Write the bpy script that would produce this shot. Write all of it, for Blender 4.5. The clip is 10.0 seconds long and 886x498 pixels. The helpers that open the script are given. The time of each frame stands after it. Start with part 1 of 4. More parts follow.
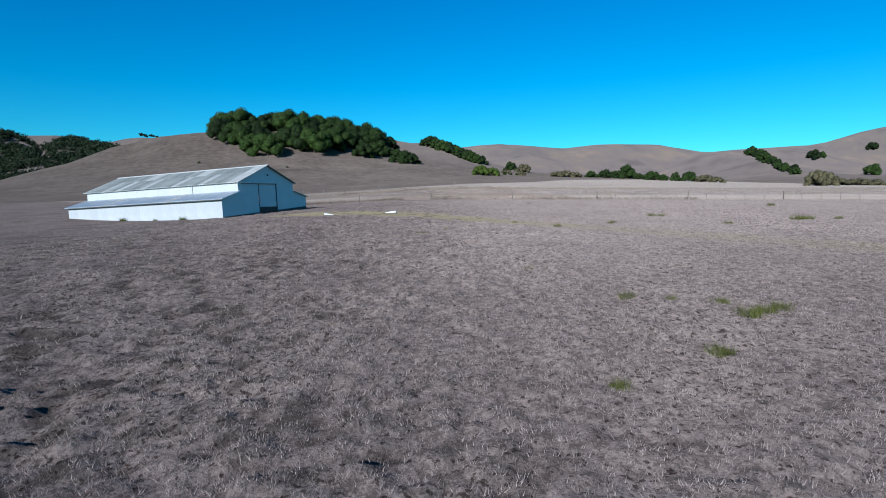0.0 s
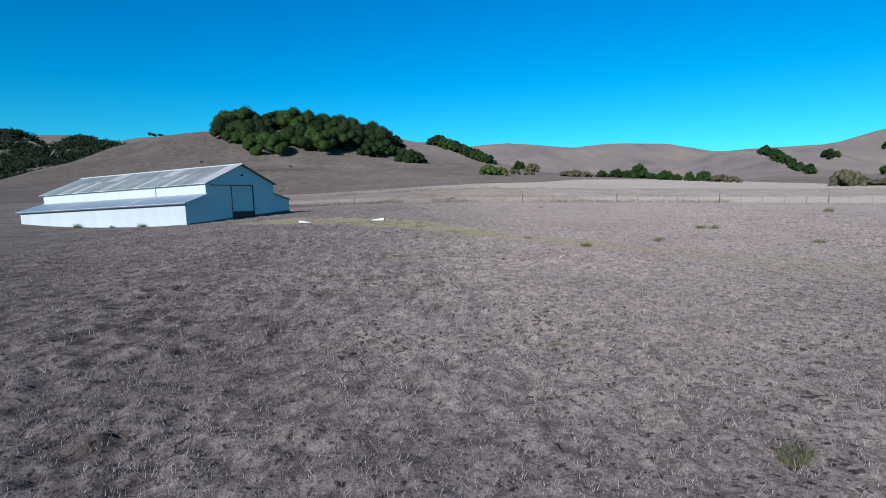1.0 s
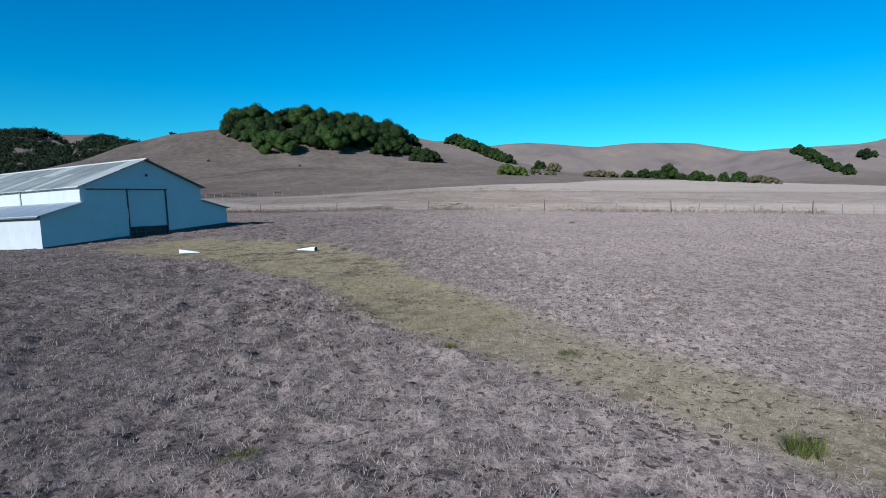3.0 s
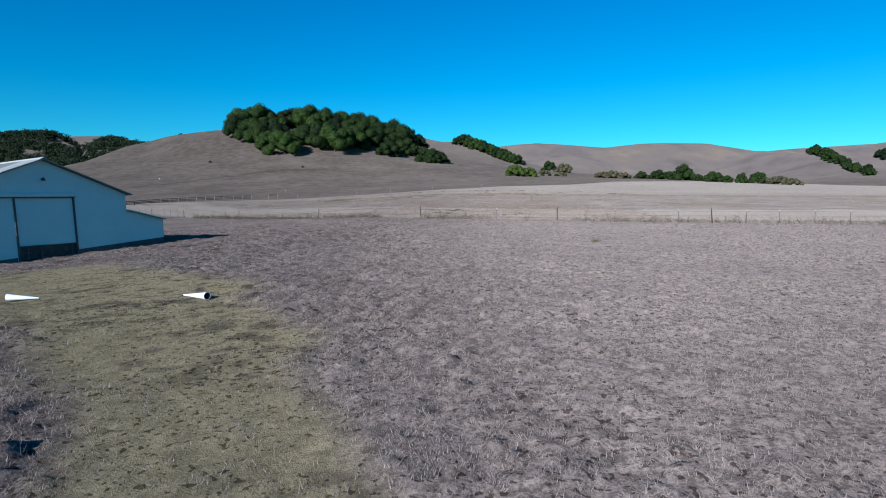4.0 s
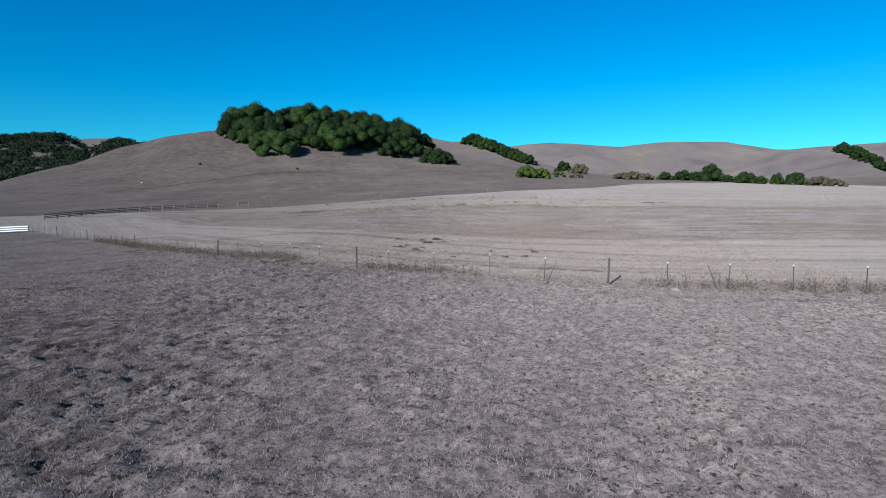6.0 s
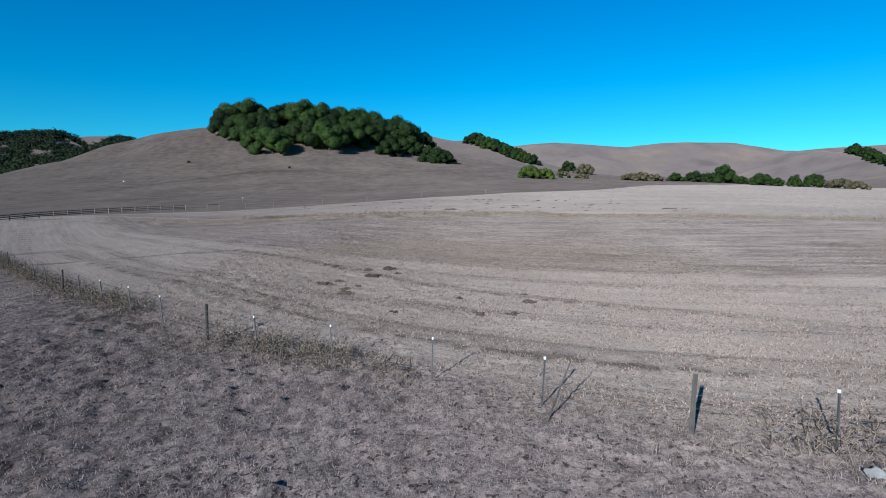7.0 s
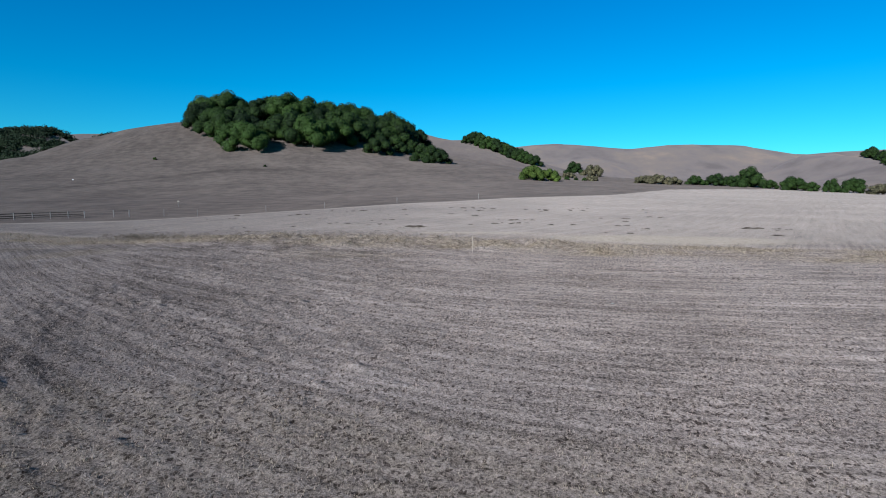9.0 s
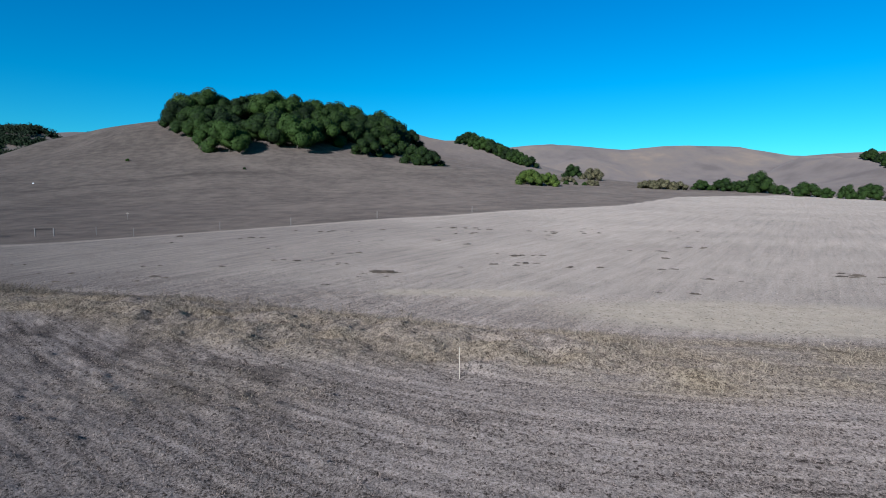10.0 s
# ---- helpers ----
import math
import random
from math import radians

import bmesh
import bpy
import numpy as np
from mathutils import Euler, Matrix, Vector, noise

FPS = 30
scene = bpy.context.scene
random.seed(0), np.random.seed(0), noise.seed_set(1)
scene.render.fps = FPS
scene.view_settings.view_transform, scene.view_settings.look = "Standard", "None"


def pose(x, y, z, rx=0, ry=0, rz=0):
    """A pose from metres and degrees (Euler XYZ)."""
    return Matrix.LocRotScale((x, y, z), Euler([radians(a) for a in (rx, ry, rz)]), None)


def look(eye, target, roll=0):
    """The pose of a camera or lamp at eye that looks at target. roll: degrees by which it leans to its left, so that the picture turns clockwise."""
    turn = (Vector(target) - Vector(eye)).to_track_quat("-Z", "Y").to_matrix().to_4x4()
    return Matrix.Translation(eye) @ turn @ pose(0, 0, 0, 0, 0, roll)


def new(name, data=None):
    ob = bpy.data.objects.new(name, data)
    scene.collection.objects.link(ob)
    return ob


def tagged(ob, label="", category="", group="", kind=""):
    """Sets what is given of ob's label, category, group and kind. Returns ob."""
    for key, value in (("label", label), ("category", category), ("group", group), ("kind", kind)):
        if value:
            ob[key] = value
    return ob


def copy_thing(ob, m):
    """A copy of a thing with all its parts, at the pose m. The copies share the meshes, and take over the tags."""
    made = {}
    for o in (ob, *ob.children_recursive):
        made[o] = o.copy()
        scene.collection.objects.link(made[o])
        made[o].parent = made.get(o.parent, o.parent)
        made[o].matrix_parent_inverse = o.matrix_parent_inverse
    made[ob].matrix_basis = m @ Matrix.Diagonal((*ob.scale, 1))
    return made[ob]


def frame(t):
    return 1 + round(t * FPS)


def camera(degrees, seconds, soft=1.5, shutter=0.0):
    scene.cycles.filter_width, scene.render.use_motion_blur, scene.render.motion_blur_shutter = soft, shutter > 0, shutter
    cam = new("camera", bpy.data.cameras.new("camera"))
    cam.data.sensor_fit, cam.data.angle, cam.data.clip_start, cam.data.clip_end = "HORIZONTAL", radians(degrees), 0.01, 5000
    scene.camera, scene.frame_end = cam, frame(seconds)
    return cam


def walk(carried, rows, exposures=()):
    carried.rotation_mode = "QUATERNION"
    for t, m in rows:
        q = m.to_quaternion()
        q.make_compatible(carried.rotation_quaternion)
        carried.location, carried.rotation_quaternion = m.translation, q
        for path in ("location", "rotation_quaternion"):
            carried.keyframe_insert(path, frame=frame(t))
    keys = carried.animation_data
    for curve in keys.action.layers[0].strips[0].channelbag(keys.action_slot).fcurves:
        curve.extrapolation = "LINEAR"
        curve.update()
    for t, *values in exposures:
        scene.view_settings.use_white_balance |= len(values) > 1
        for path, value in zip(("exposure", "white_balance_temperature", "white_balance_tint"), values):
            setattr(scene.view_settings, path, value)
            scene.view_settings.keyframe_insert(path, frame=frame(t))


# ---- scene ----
cam = camera(78.46, 10.0, soft=1.0)
PATH = [
    (0, (0.000, -0.000, 5.001), (0.0002, 1.9910, 4.8124), -1.48),
    (0.5, (0.555, 4.899, 5.321), (0.5424, 6.8901, 5.1301), -1.43),
    (1, (1.032, 9.677, 5.471), (1.0033, 11.6679, 5.2810), -1.42),
    (1.5, (1.765, 14.589, 5.740), (1.7219, 16.5794, 5.5492), -1.45),
    (2, (2.445, 19.572, 5.920), (2.3766, 21.5613, 5.7296), -1.34),
    (2.5, (2.936, 24.707, 6.055), (2.8524, 26.6968, 5.8657), -1.20),
    (3, (3.500, 29.946, 6.272), (3.4004, 31.9346, 6.0832), -1.20),
    (3.2, (3.864, 32.146, 6.360), (3.7537, 34.1342, 6.1731), -1.16),
    (4.3, (4.979, 44.932, 7.109), (4.8398, 46.9185, 6.9247), -1.26),
    (4.5, (5.294, 47.955, 7.295), (5.1490, 49.9416, 7.1111), -1.27),
    (5, (6.208, 55.606, 7.724), (6.0513, 57.5915, 7.5401), -1.30),
    (5.2, (6.526, 58.585, 7.894), (6.3618, 60.5695, 7.7098), -1.34),
    (6.3, (6.827, 73.049, 9.168), (6.6495, 75.0327, 8.9859), -1.37),
    (6.5, (7.273, 76.437, 9.275), (7.0937, 78.4201, 9.0927), -1.26),
    (7, (8.373, 84.640, 9.563), (8.1854, 86.6229, 9.3800), -1.10),
    (7.5, (9.158, 93.761, 9.790), (8.9672, 95.7433, 9.6085), -1.01),
    (8, (9.744, 101.964, 9.996), (9.5476, 103.9465, 9.8159), -0.92),
    (8.5, (9.922, 109.709, 10.317), (9.7253, 111.6911, 10.1382), -0.73),
    (9, (9.865, 117.968, 10.681), (9.6754, 119.9509, 10.5025), -0.61),
    (9.3, (9.807, 122.492, 11.054), (9.6241, 124.4748, 10.8704), -0.62),
    (9.5, (9.717, 126.069, 11.542), (9.5392, 128.0523, 11.3585), -0.58),
    (9.8, (9.556, 131.689, 12.701), (9.3855, 133.6732, 12.5197), -0.50),
    (10, (9.436, 135.387, 13.566), (9.2694, 137.3716, 13.3856), -0.46),
]
walk(cam, [(t, look(eye, target, roll)) for t, eye, target, roll in PATH])

# world and sun
SUN_AZ, SUN_EL = 22.8, 21.7   # bearing the shadows run to (from +y towards +x), height of the sun
world = bpy.data.worlds.new("sky_world")
scene.world = world
world.use_nodes = True
wn = world.node_tree.nodes
wl = world.node_tree.links
sky = wn.new("ShaderNodeTexSky")
sky.sky_type = 'NISHITA'
sky.sun_disc = False
sky.sun_elevation = radians(SUN_EL)
sky.sun_rotation = radians(SUN_AZ + 180)
sky.altitude = 50
sky.air_density = 1.0
sky.dust_density = 0.2
sky.ozone_density = 3.0
hsv = wn.new("ShaderNodeHueSaturation")
hsv.inputs["Saturation"].default_value = 1.36
wl.new(sky.outputs[0], hsv.inputs["Color"])
tint = wn.new("ShaderNodeMix")
tint.data_type, tint.blend_type = 'RGBA', 'MULTIPLY'
tint.inputs[0].default_value = 1.0
tint.inputs[7].default_value = (0.27, 0.875, 0.875, 1)
wl.new(hsv.outputs[0], tint.inputs[6])
wl.new(tint.outputs[2], wn["Background"].inputs["Color"])
wn["Background"].inputs["Strength"].default_value = 0.075
sun_data = bpy.data.lights.new("sun", 'SUN')
sun_data.energy = 5.0
sun_data.angle = radians(0.5)
sun_data.color = (1.0, 0.93, 0.84)
sun = new("sun", sun_data)
sun.matrix_world = look((0, 0, 0), (math.sin(radians(SUN_AZ)) * math.cos(radians(SUN_EL)), math.cos(radians(SUN_AZ)) * math.cos(radians(SUN_EL)), -math.sin(radians(SUN_EL))))
scene.view_settings.exposure = 0.70
scene.view_settings.use_white_balance = True
scene.view_settings.white_balance_temperature = 5300


# ---------------------------------------------------------------- terrain
def smooth(a, b, v):
    s = np.clip((np.asarray(v, float) - a) / (b - a), 0, 1)
    return s * s * (3 - 2 * s)


def vnoise(x, y, seed=0):
    """Smooth value noise, -1 to 1."""
    xi, yi = np.floor(x).astype(np.int64), np.floor(y).astype(np.int64)
    fx, fy = x - xi, y - yi
    fx, fy = fx * fx * (3 - 2 * fx), fy * fy * (3 - 2 * fy)

    def h(a, b):
        n = (a * 374761393 + b * 668265263 + seed * 1442695041) & 0x7FFFFFFF
        n = ((n ^ (n >> 13)) * 1274126177) & 0x7FFFFFFF
        return ((n ^ (n >> 16)) & 0xFFFF) / 32767.5 - 1
    return (h(xi, yi) * (1 - fx) + h(xi + 1, yi) * fx) * (1 - fy) + (h(xi, yi + 1) * (1 - fx) + h(xi + 1, yi + 1) * fx) * fy


PROFILE_Y = (-600, 0, 15, 35, 50, 75, 100, 120, 140, 155, 180, 230, 300, 400, 450, 600, 1000, 5000)
PROFILE_Z = (-18, 0, 1.55, 2.8, 3.2, 3.75, 4.4, 5.15, 6.5, 7.2, 7.7, 9.6, 14, 22, 27, 32, 34, 34)
# ridges: crest points (x, y, z) and how wide the slope is
RIDGES = [
    # grove hill
    ([(-520, 330, -8), (-420, 385, 2), (-345, 440, 20), (-290, 450, 42), (-285, 500, 61), (-264, 520, 69), (-211, 495, 68), (-150, 505, 70), (-110, 540, 69), (-78, 580, 63), (-40, 620, 52), (20, 670, 40), (60, 700, 34)], 62, 1.7),
    # ridge behind it, falling to the valley
    ([(-260, 860, 112), (-118, 800, 98), (-84, 800, 94), (-24, 800, 83), (16, 800, 67), (64, 800, 50), (89, 800, 41)], 80, 1.8),
    # far hills across the valley
    ([(-200, 1350, 118), (22, 1300, 118), (72, 1300, 120), (140, 1300, 126), (291, 1300, 114), (327, 1300, 118), (362, 1300, 122), (503, 1300, 117), (561, 1300, 107), (630, 1300, 96), (700, 1290, 100), (800, 1280, 100)], 150, 1.8),
    # spur with the tree line
    ([(630, 1150, 80), (484, 1000, 73), (508, 930, 71), (497, 850, 51), (482, 760, 29)], 70, 1.8),
    # high hill beyond the spur
    ([(700, 1450, 100), (793, 1350, 102), (904, 1350, 107), (1000, 1350, 130), (1092, 1350, 152), (1250, 1350, 180), (1800, 1400, 210)], 130, 1.8),
    # wooded hill and the crests behind it
    ([(-2100, 1500, 220), (-1262, 1400, 190), (-1100, 1400, 186), (-1031, 1400, 154), (-930, 1400, 168), (-850, 1390, 152), (-760, 1300, 110)], 150, 1.8),
    ([(-2300, 2100, 270), (-1540, 2000, 270), (-1410, 2000, 272), (-1340, 2000, 262), (-1208, 2000, 238), (-1093, 2000, 262), (-1022, 2000, 250), (-900, 2000, 232), (-600, 2000, 200)], 190, 1.8),
]


def ridge_height(x, y, pts, width, power, base):
    best = np.zeros_like(x)
    for (x0, y0, z0), (x1, y1, z1) in zip(pts[:-1], pts[1:]):
        dx, dy = x1 - x0, y1 - y0
        s = np.clip(((x - x0) * dx + (y - y0) * dy) / (dx * dx + dy * dy), 0, 1)
        d = np.hypot(x - x0 - s * dx, y - y0 - s * dy)
        z = z0 + s * (z1 - z0)
        cut = 1 / (1 + 3.4 ** power)
        best = np.maximum(best, np.maximum(z - base, 0) * np.maximum(1 / (1 + (d / width) ** power) - cut, 0) / (1 - cut))
    return best


def base_height(x, y):
    b = 0
    for o, w in ((-8, 0.2), (-3, 0.3), (3, 0.3), (8, 0.2)):
        b = b + w * np.interp(y + o, PROFILE_Y, PROFILE_Z)
    left = -0.028 * np.clip(-10 - x, 0, 40)
    left = left - 0.03 * smooth(95, 118, y) * (1 - smooth(150, 200, y)) * np.clip(-4 - x, 0, 45)
    right = -(0.022 + 0.036 * smooth(180, 430, y)) * np.clip(x - 12, 0, 300)
    valley = -0.11 * smooth(230, 420, y) * np.clip(-x - 235, 0, 260)
    return b + left + right + valley


def ground_z(x, y):
    """Height of the land, without the small tussocks."""
    x, y = np.asarray(x, float), np.asarray(y, float)
    base = base_height(x, y)
    rise = sum(ridge_height(x, y, p, w, e, base) ** 6 for p, w, e in RIDGES) ** (1 / 6)
    far = smooth(200, 420, y)
    roll = far * (1.2 * vnoise(x / 60, y / 60, 3) + 0.5 * vnoise(x / 22, y / 22, 4)) * np.clip(rise / 30, 0, 1)
    roll = roll + far * smooth(600, 1200, y) * (3.5 * vnoise(x / 170 + 3, y / 170, 7) + 2.5 * vnoise(x / 80, y / 80, 8)) * np.clip(rise / 60, 0, 1)
    gully = np.abs(vnoise((x + 0.3 * y) / 130, (y - 0.3 * x) / 210, 9)) + 0.5 * np.abs(vnoise((x + 0.3 * y) / 55, (y - 0.3 * x) / 90, 10))
    roll = roll + smooth(650, 1000, y) * 16 * (gully - 0.5) * smooth(8, 30, rise) * (1 - smooth(45, 78, rise))
    swell = 0.75 * np.exp(-((x + 57) / 13) ** 2 - ((y - 79) / 9) ** 2)
    return base + rise + roll + swell


def gz(x, y):
    return float(ground_z(np.array([x]), np.array([y]))[0])


# ---------------------------------------------------------------- materials
def mat(name, rough=0.9, metal=0.0):
    m = bpy.data.materials.new(name)
    m.use_nodes = True
    b = m.node_tree.nodes["Principled BSDF"]
    b.inputs["Roughness"].default_value = rough
    b.inputs["Metallic"].default_value = metal
    b.inputs["Specular IOR Level"].default_value = 0.15
    b.inputs["Diffuse Roughness"].default_value = 1.0 if rough >= 0.85 else 0.0
    return m, m.node_tree.nodes, m.node_tree.links, b


def ramp(n, stops):
    r = n.new("ShaderNodeValToRGB")
    e = r.color_ramp.elements
    while len(e) < len(stops):
        e.new(0.5)
    for k, (p, c) in zip(e, stops):
        k.position, k.color = p, (*c, 1)
    return r


def noise_tex(n, l, scale, detail=4, rough=0.6, vec=None):
    t = n.new("ShaderNodeTexNoise")
    t.inputs["Scale"].default_value = scale
    t.inputs["Detail"].default_value = detail
    t.inputs["Roughness"].default_value = rough
    if vec is not None:
        l.new(vec, t.inputs["Vector"])
    return t.outputs["Fac"]


def mixc(n, l, fac, a, b, mode='MIX'):
    m = n.new("ShaderNodeMix")
    m.data_type, m.blend_type = 'RGBA', mode
    for key, v in ((0, fac), (6, a), (7, b)):
        if hasattr(v, "is_linked"):
            l.new(v, m.inputs[key])
        elif key == 0:
            m.inputs[0].default_value = v
        else:
            m.inputs[key].default_value = (*v, 1)
    return m.outputs[2]


def attr(n, name):
    a = n.new("ShaderNodeAttribute")
    a.attribute_name = name
    return a.outputs["Fac"]


def math_node(n, l, op, a, b):
    m = n.new("ShaderNodeMath")
    m.operation = op
    for i, v in enumerate((a, b)):
        if hasattr(v, "is_linked"):
            l.new(v, m.inputs[i])
        else:
            m.inputs[i].default_value = v
    return m.outputs[0]


def bump(n, l, bsdf, height, strength, dist):
    b = n.new("ShaderNodeBump")
    b.inputs["Strength"].default_value = strength
    b.inputs["Distance"].default_value = dist
    l.new(height, b.inputs["Height"])
    l.new(b.outputs[0], bsdf.inputs["Normal"])


def plain(name, lo, hi, scale=3.0, rough=0.8, metal=0.0, rand=0.0, island=False, bump_d=0.0, tree_to_tree=0.0):
    """A surface that varies between two colours by noise, and from piece to piece."""
    m, n, l, b = mat(name, rough, metal)
    co = n.new("ShaderNodeTexCoord").outputs["Object"]
    f = noise_tex(n, l, scale, 5, 0.6, co)
    g = noise_tex(n, l, scale * 0.13, 3, 0.5, co)
    s = math_node(n, l, 'MULTIPLY_ADD', f, 0.6)
    s.node.inputs[2].default_value = 0.0
    t = math_node(n, l, 'ADD', s, math_node(n, l, 'MULTIPLY', g, 0.4))
    if tree_to_tree:
        t = math_node(n, l, 'ADD', t, math_node(n, l, 'MULTIPLY', math_node(n, l, 'SUBTRACT', n.new("ShaderNodeObjectInfo").outputs["Random"], 0.5), tree_to_tree))
    if rand:
        src = n.new("ShaderNodeNewGeometry").outputs["Random Per Island"] if island else n.new("ShaderNodeObjectInfo").outputs["Random"]
        t = math_node(n, l, 'ADD', t, math_node(n, l, 'MULTIPLY', math_node(n, l, 'SUBTRACT', src, 0.5), rand))
    r = ramp(n, [(0.3, lo), (0.7, hi)])
    l.new(t, r.inputs[0])
    l.new(r.outputs[0], b.inputs["Base Color"])
    if bump_d:
        bump(n, l, b, f, 0.5, bump_d)
    return m


def ground_material():
    m, n, l, b = mat("dry_ground", 0.95)
    b.inputs["Specular IOR Level"].default_value = 0.05
    co = n.new("ShaderNodeTexCoord").outputs["Object"]
    fine = noise_tex(n, l, 9.0, 6, 0.7, co)
    clump = noise_tex(n, l, 1.7, 5, 0.62, co)
    patch = noise_tex(n, l, 0.22, 4, 0.55, co)
    broad = noise_tex(n, l, 0.035, 4, 0.55, co)
    # tufted pasture
    warp = n.new("ShaderNodeTexNoise")
    warp.inputs["Scale"].default_value = 3.0
    warp.inputs["Detail"].default_value = 3
    l.new(co, warp.inputs["Vector"])
    wv = n.new("ShaderNodeVectorMath")
    wv.operation = 'MULTIPLY_ADD'
    l.new(warp.outputs["Color"], wv.inputs[0])
    wv.inputs[1].default_value = (0.35, 0.35, 0.35)
    l.new(co, wv.inputs[2])
    cell = n.new("ShaderNodeTexVoronoi")
    cell.inputs["Scale"].default_value = 4.2
    l.new(wv.outputs[0], cell.inputs["Vector"])
    tuft = math_node(n, l, 'SUBTRACT', 0.92, cell.outputs["Distance"])
    speck = noise_tex(n, l, 17.0, 4, 0.8, co)
    mixf = math_node(n, l, 'ADD', math_node(n, l, 'MULTIPLY', fine, 0.32), math_node(n, l, 'MULTIPLY', clump, 0.12))
    mixf = math_node(n, l, 'ADD', mixf, math_node(n, l, 'MULTIPLY', tuft, 0.14))
    mixf = math_node(n, l, 'ADD', mixf, math_node(n, l, 'MULTIPLY', speck, 0.46))
    past = ramp(n, [(0.45, (0.165, 0.134, 0.116)), (0.52, (0.33, 0.27, 0.234)), (0.58, (0.43, 0.35, 0.302)), (0.66, (0.55, 0.45, 0.387))])
    l.new(mixf, past.inputs[0])
    tone = ramp(n, [(0.35, (0.86, 0.83, 0.82)), (0.65, (1.08, 1.05, 1.02))])
    l.new(patch, tone.inputs[0])
    col = mixc(n, l, 1.0, past.outputs[0], tone.outputs[0], 'MULTIPLY')
    # hill grass
    hill = ramp(n, [(0.36, (0.071, 0.056, 0.0455)), (0.5, (0.110, 0.0865, 0.07)), (0.64, (0.155, 0.122, 0.097))])
    hf = math_node(n, l, 'ADD', math_node(n, l, 'MULTIPLY', patch, 0.46), math_node(n, l, 'MULTIPLY', broad, 0.35))
    hf = math_node(n, l, 'ADD', hf, math_node(n, l, 'MULTIPLY', clump, 0.2))
    sp = n.new("ShaderNodeSeparateXYZ")
    l.new(co, sp.inputs[0])
    cb = n.new("ShaderNodeCombineXYZ")
    l.new(math_node(n, l, 'MULTIPLY', sp.outputs[0], 0.012), cb.inputs[0])
    l.new(math_node(n, l, 'MULTIPLY', sp.outputs[2], 0.33), cb.inputs[1])
    hf = math_node(n, l, 'ADD', hf, math_node(n, l, 'MULTIPLY', noise_tex(n, l, 1.0, 6, 0.7, cb.outputs[0]), 0.035))
    l.new(hf, hill.inputs[0])
    # far slopes: haze painted as a paler tone, plus tan and bare patches
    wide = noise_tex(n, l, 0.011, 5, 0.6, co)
    far_haze_tone = ramp(n, [(0.36, (0.118, 0.096, 0.086)), (0.48, (0.152, 0.124, 0.11)), (0.56, (0.168, 0.134, 0.112)), (0.66, (0.205, 0.155, 0.12))])
    l.new(math_node(n, l, 'ADD', math_node(n, l, 'MULTIPLY', wide, 0.7), math_node(n, l, 'MULTIPLY', broad, 0.3)), far_haze_tone.inputs[0])
    slope = mixc(n, l, attr(n, "far"), hill.outputs[0], far_haze_tone.outputs[0])
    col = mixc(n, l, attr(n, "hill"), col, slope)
    # cut stubble, in streaks along the mowing lines
    comb = n.new("ShaderNodeCombineXYZ")
    l.new(math_node(n, l, 'MULTIPLY', attr(n, "along"), 0.09), comb.inputs[0])
    l.new(attr(n, "row"), comb.inputs[1])
    streak = noise_tex(n, l, 1.1, 6, 0.72, comb.outputs[0])
    sf = math_node(n, l, 'ADD', math_node(n, l, 'MULTIPLY', fine, 0.26), math_node(n, l, 'MULTIPLY', streak, 0.22))
    sf = math_node(n, l, 'ADD', sf, math_node(n, l, 'MULTIPLY', speck, 0.42))
    sf = math_node(n, l, 'ADD', sf, math_node(n, l, 'MULTIPLY', patch, 0.1))
    light = ramp(n, [(0.40, (0.13, 0.105, 0.084)), (0.455, (0.30, 0.246, 0.197)), (0.59, (0.49, 0.403, 0.325))])
    l.new(sf, light.inputs[0])
    dark = ramp(n, [(0.435, (0.055, 0.043, 0.034)), (0.48, (0.215, 0.173, 0.143)), (0.575, (0.475, 0.39, 0.326))])
    l.new(sf, dark.inputs[0])
    stub = mixc(n, l, attr(n, "pale"), dark.outputs[0], light.outputs[0])
    # fine drill lines
    wav = math_node(n, l, 'SINE', math_node(n, l, 'MULTIPLY', math_node(n, l, 'ADD', attr(n, "row"), math_node(n, l, 'MULTIPLY', clump, 0.22)), 12.08), 0.0)
    drill = ramp(n, [(0.1, (0.66, 0.64, 0.62)), (0.6, (1.06, 1.05, 1.04))])
    l.new(math_node(n, l, 'ADD', math_node(n, l, 'MULTIPLY', wav, 0.35), fine), drill.inputs[0])
    stub = mixc(n, l, math_node(n, l, 'SUBTRACT', 0.6, math_node(n, l, 'MULTIPLY', attr(n, "pale"), 0.5)), stub, mixc(n, l, 1.0, stub, drill.outputs[0], 'MULTIPLY'))
    col = mixc(n, l, attr(n, "stubble"), col, stub)
    # darker tone, with the shade of the west side put into the colour
    col = mixc(n, l, attr(n, "shade_tone"), col, mixc(n, l, 1.0, col, (0.60, 0.60, 0.615), 'MULTIPLY'))
    # yellower rough grass: mown path, bank, green-tinted patches
    yel = ramp(n, [(0.46, (0.09, 0.066, 0.043)), (0.53, (0.27, 0.208, 0.138)), (0.65, (0.45, 0.355, 0.245))])
    l.new(mixf, yel.inputs[0])
    col = mixc(n, l, attr(n, "yellow"), col, yel.outputs[0])
    mown = ramp(n, [(0.45, (0.228, 0.186, 0.106)), (0.55, (0.3, 0.248, 0.147)), (0.65, (0.372, 0.308, 0.194))])
    l.new(mixf, mown.inputs[0])
    col = mixc(n, l, attr(n, "mown"), col, mown.outputs[0])
    # dark soil, which also paints the shade in the pasture hollows
    soil = ramp(n, [(0.45, (0.034, 0.0263, 0.0213)), (0.65, (0.0935, 0.0748, 0.0595))])
    l.new(mixf, soil.inputs[0])
    col = mixc(n, l, attr(n, "soil"), col, soil.outputs[0])
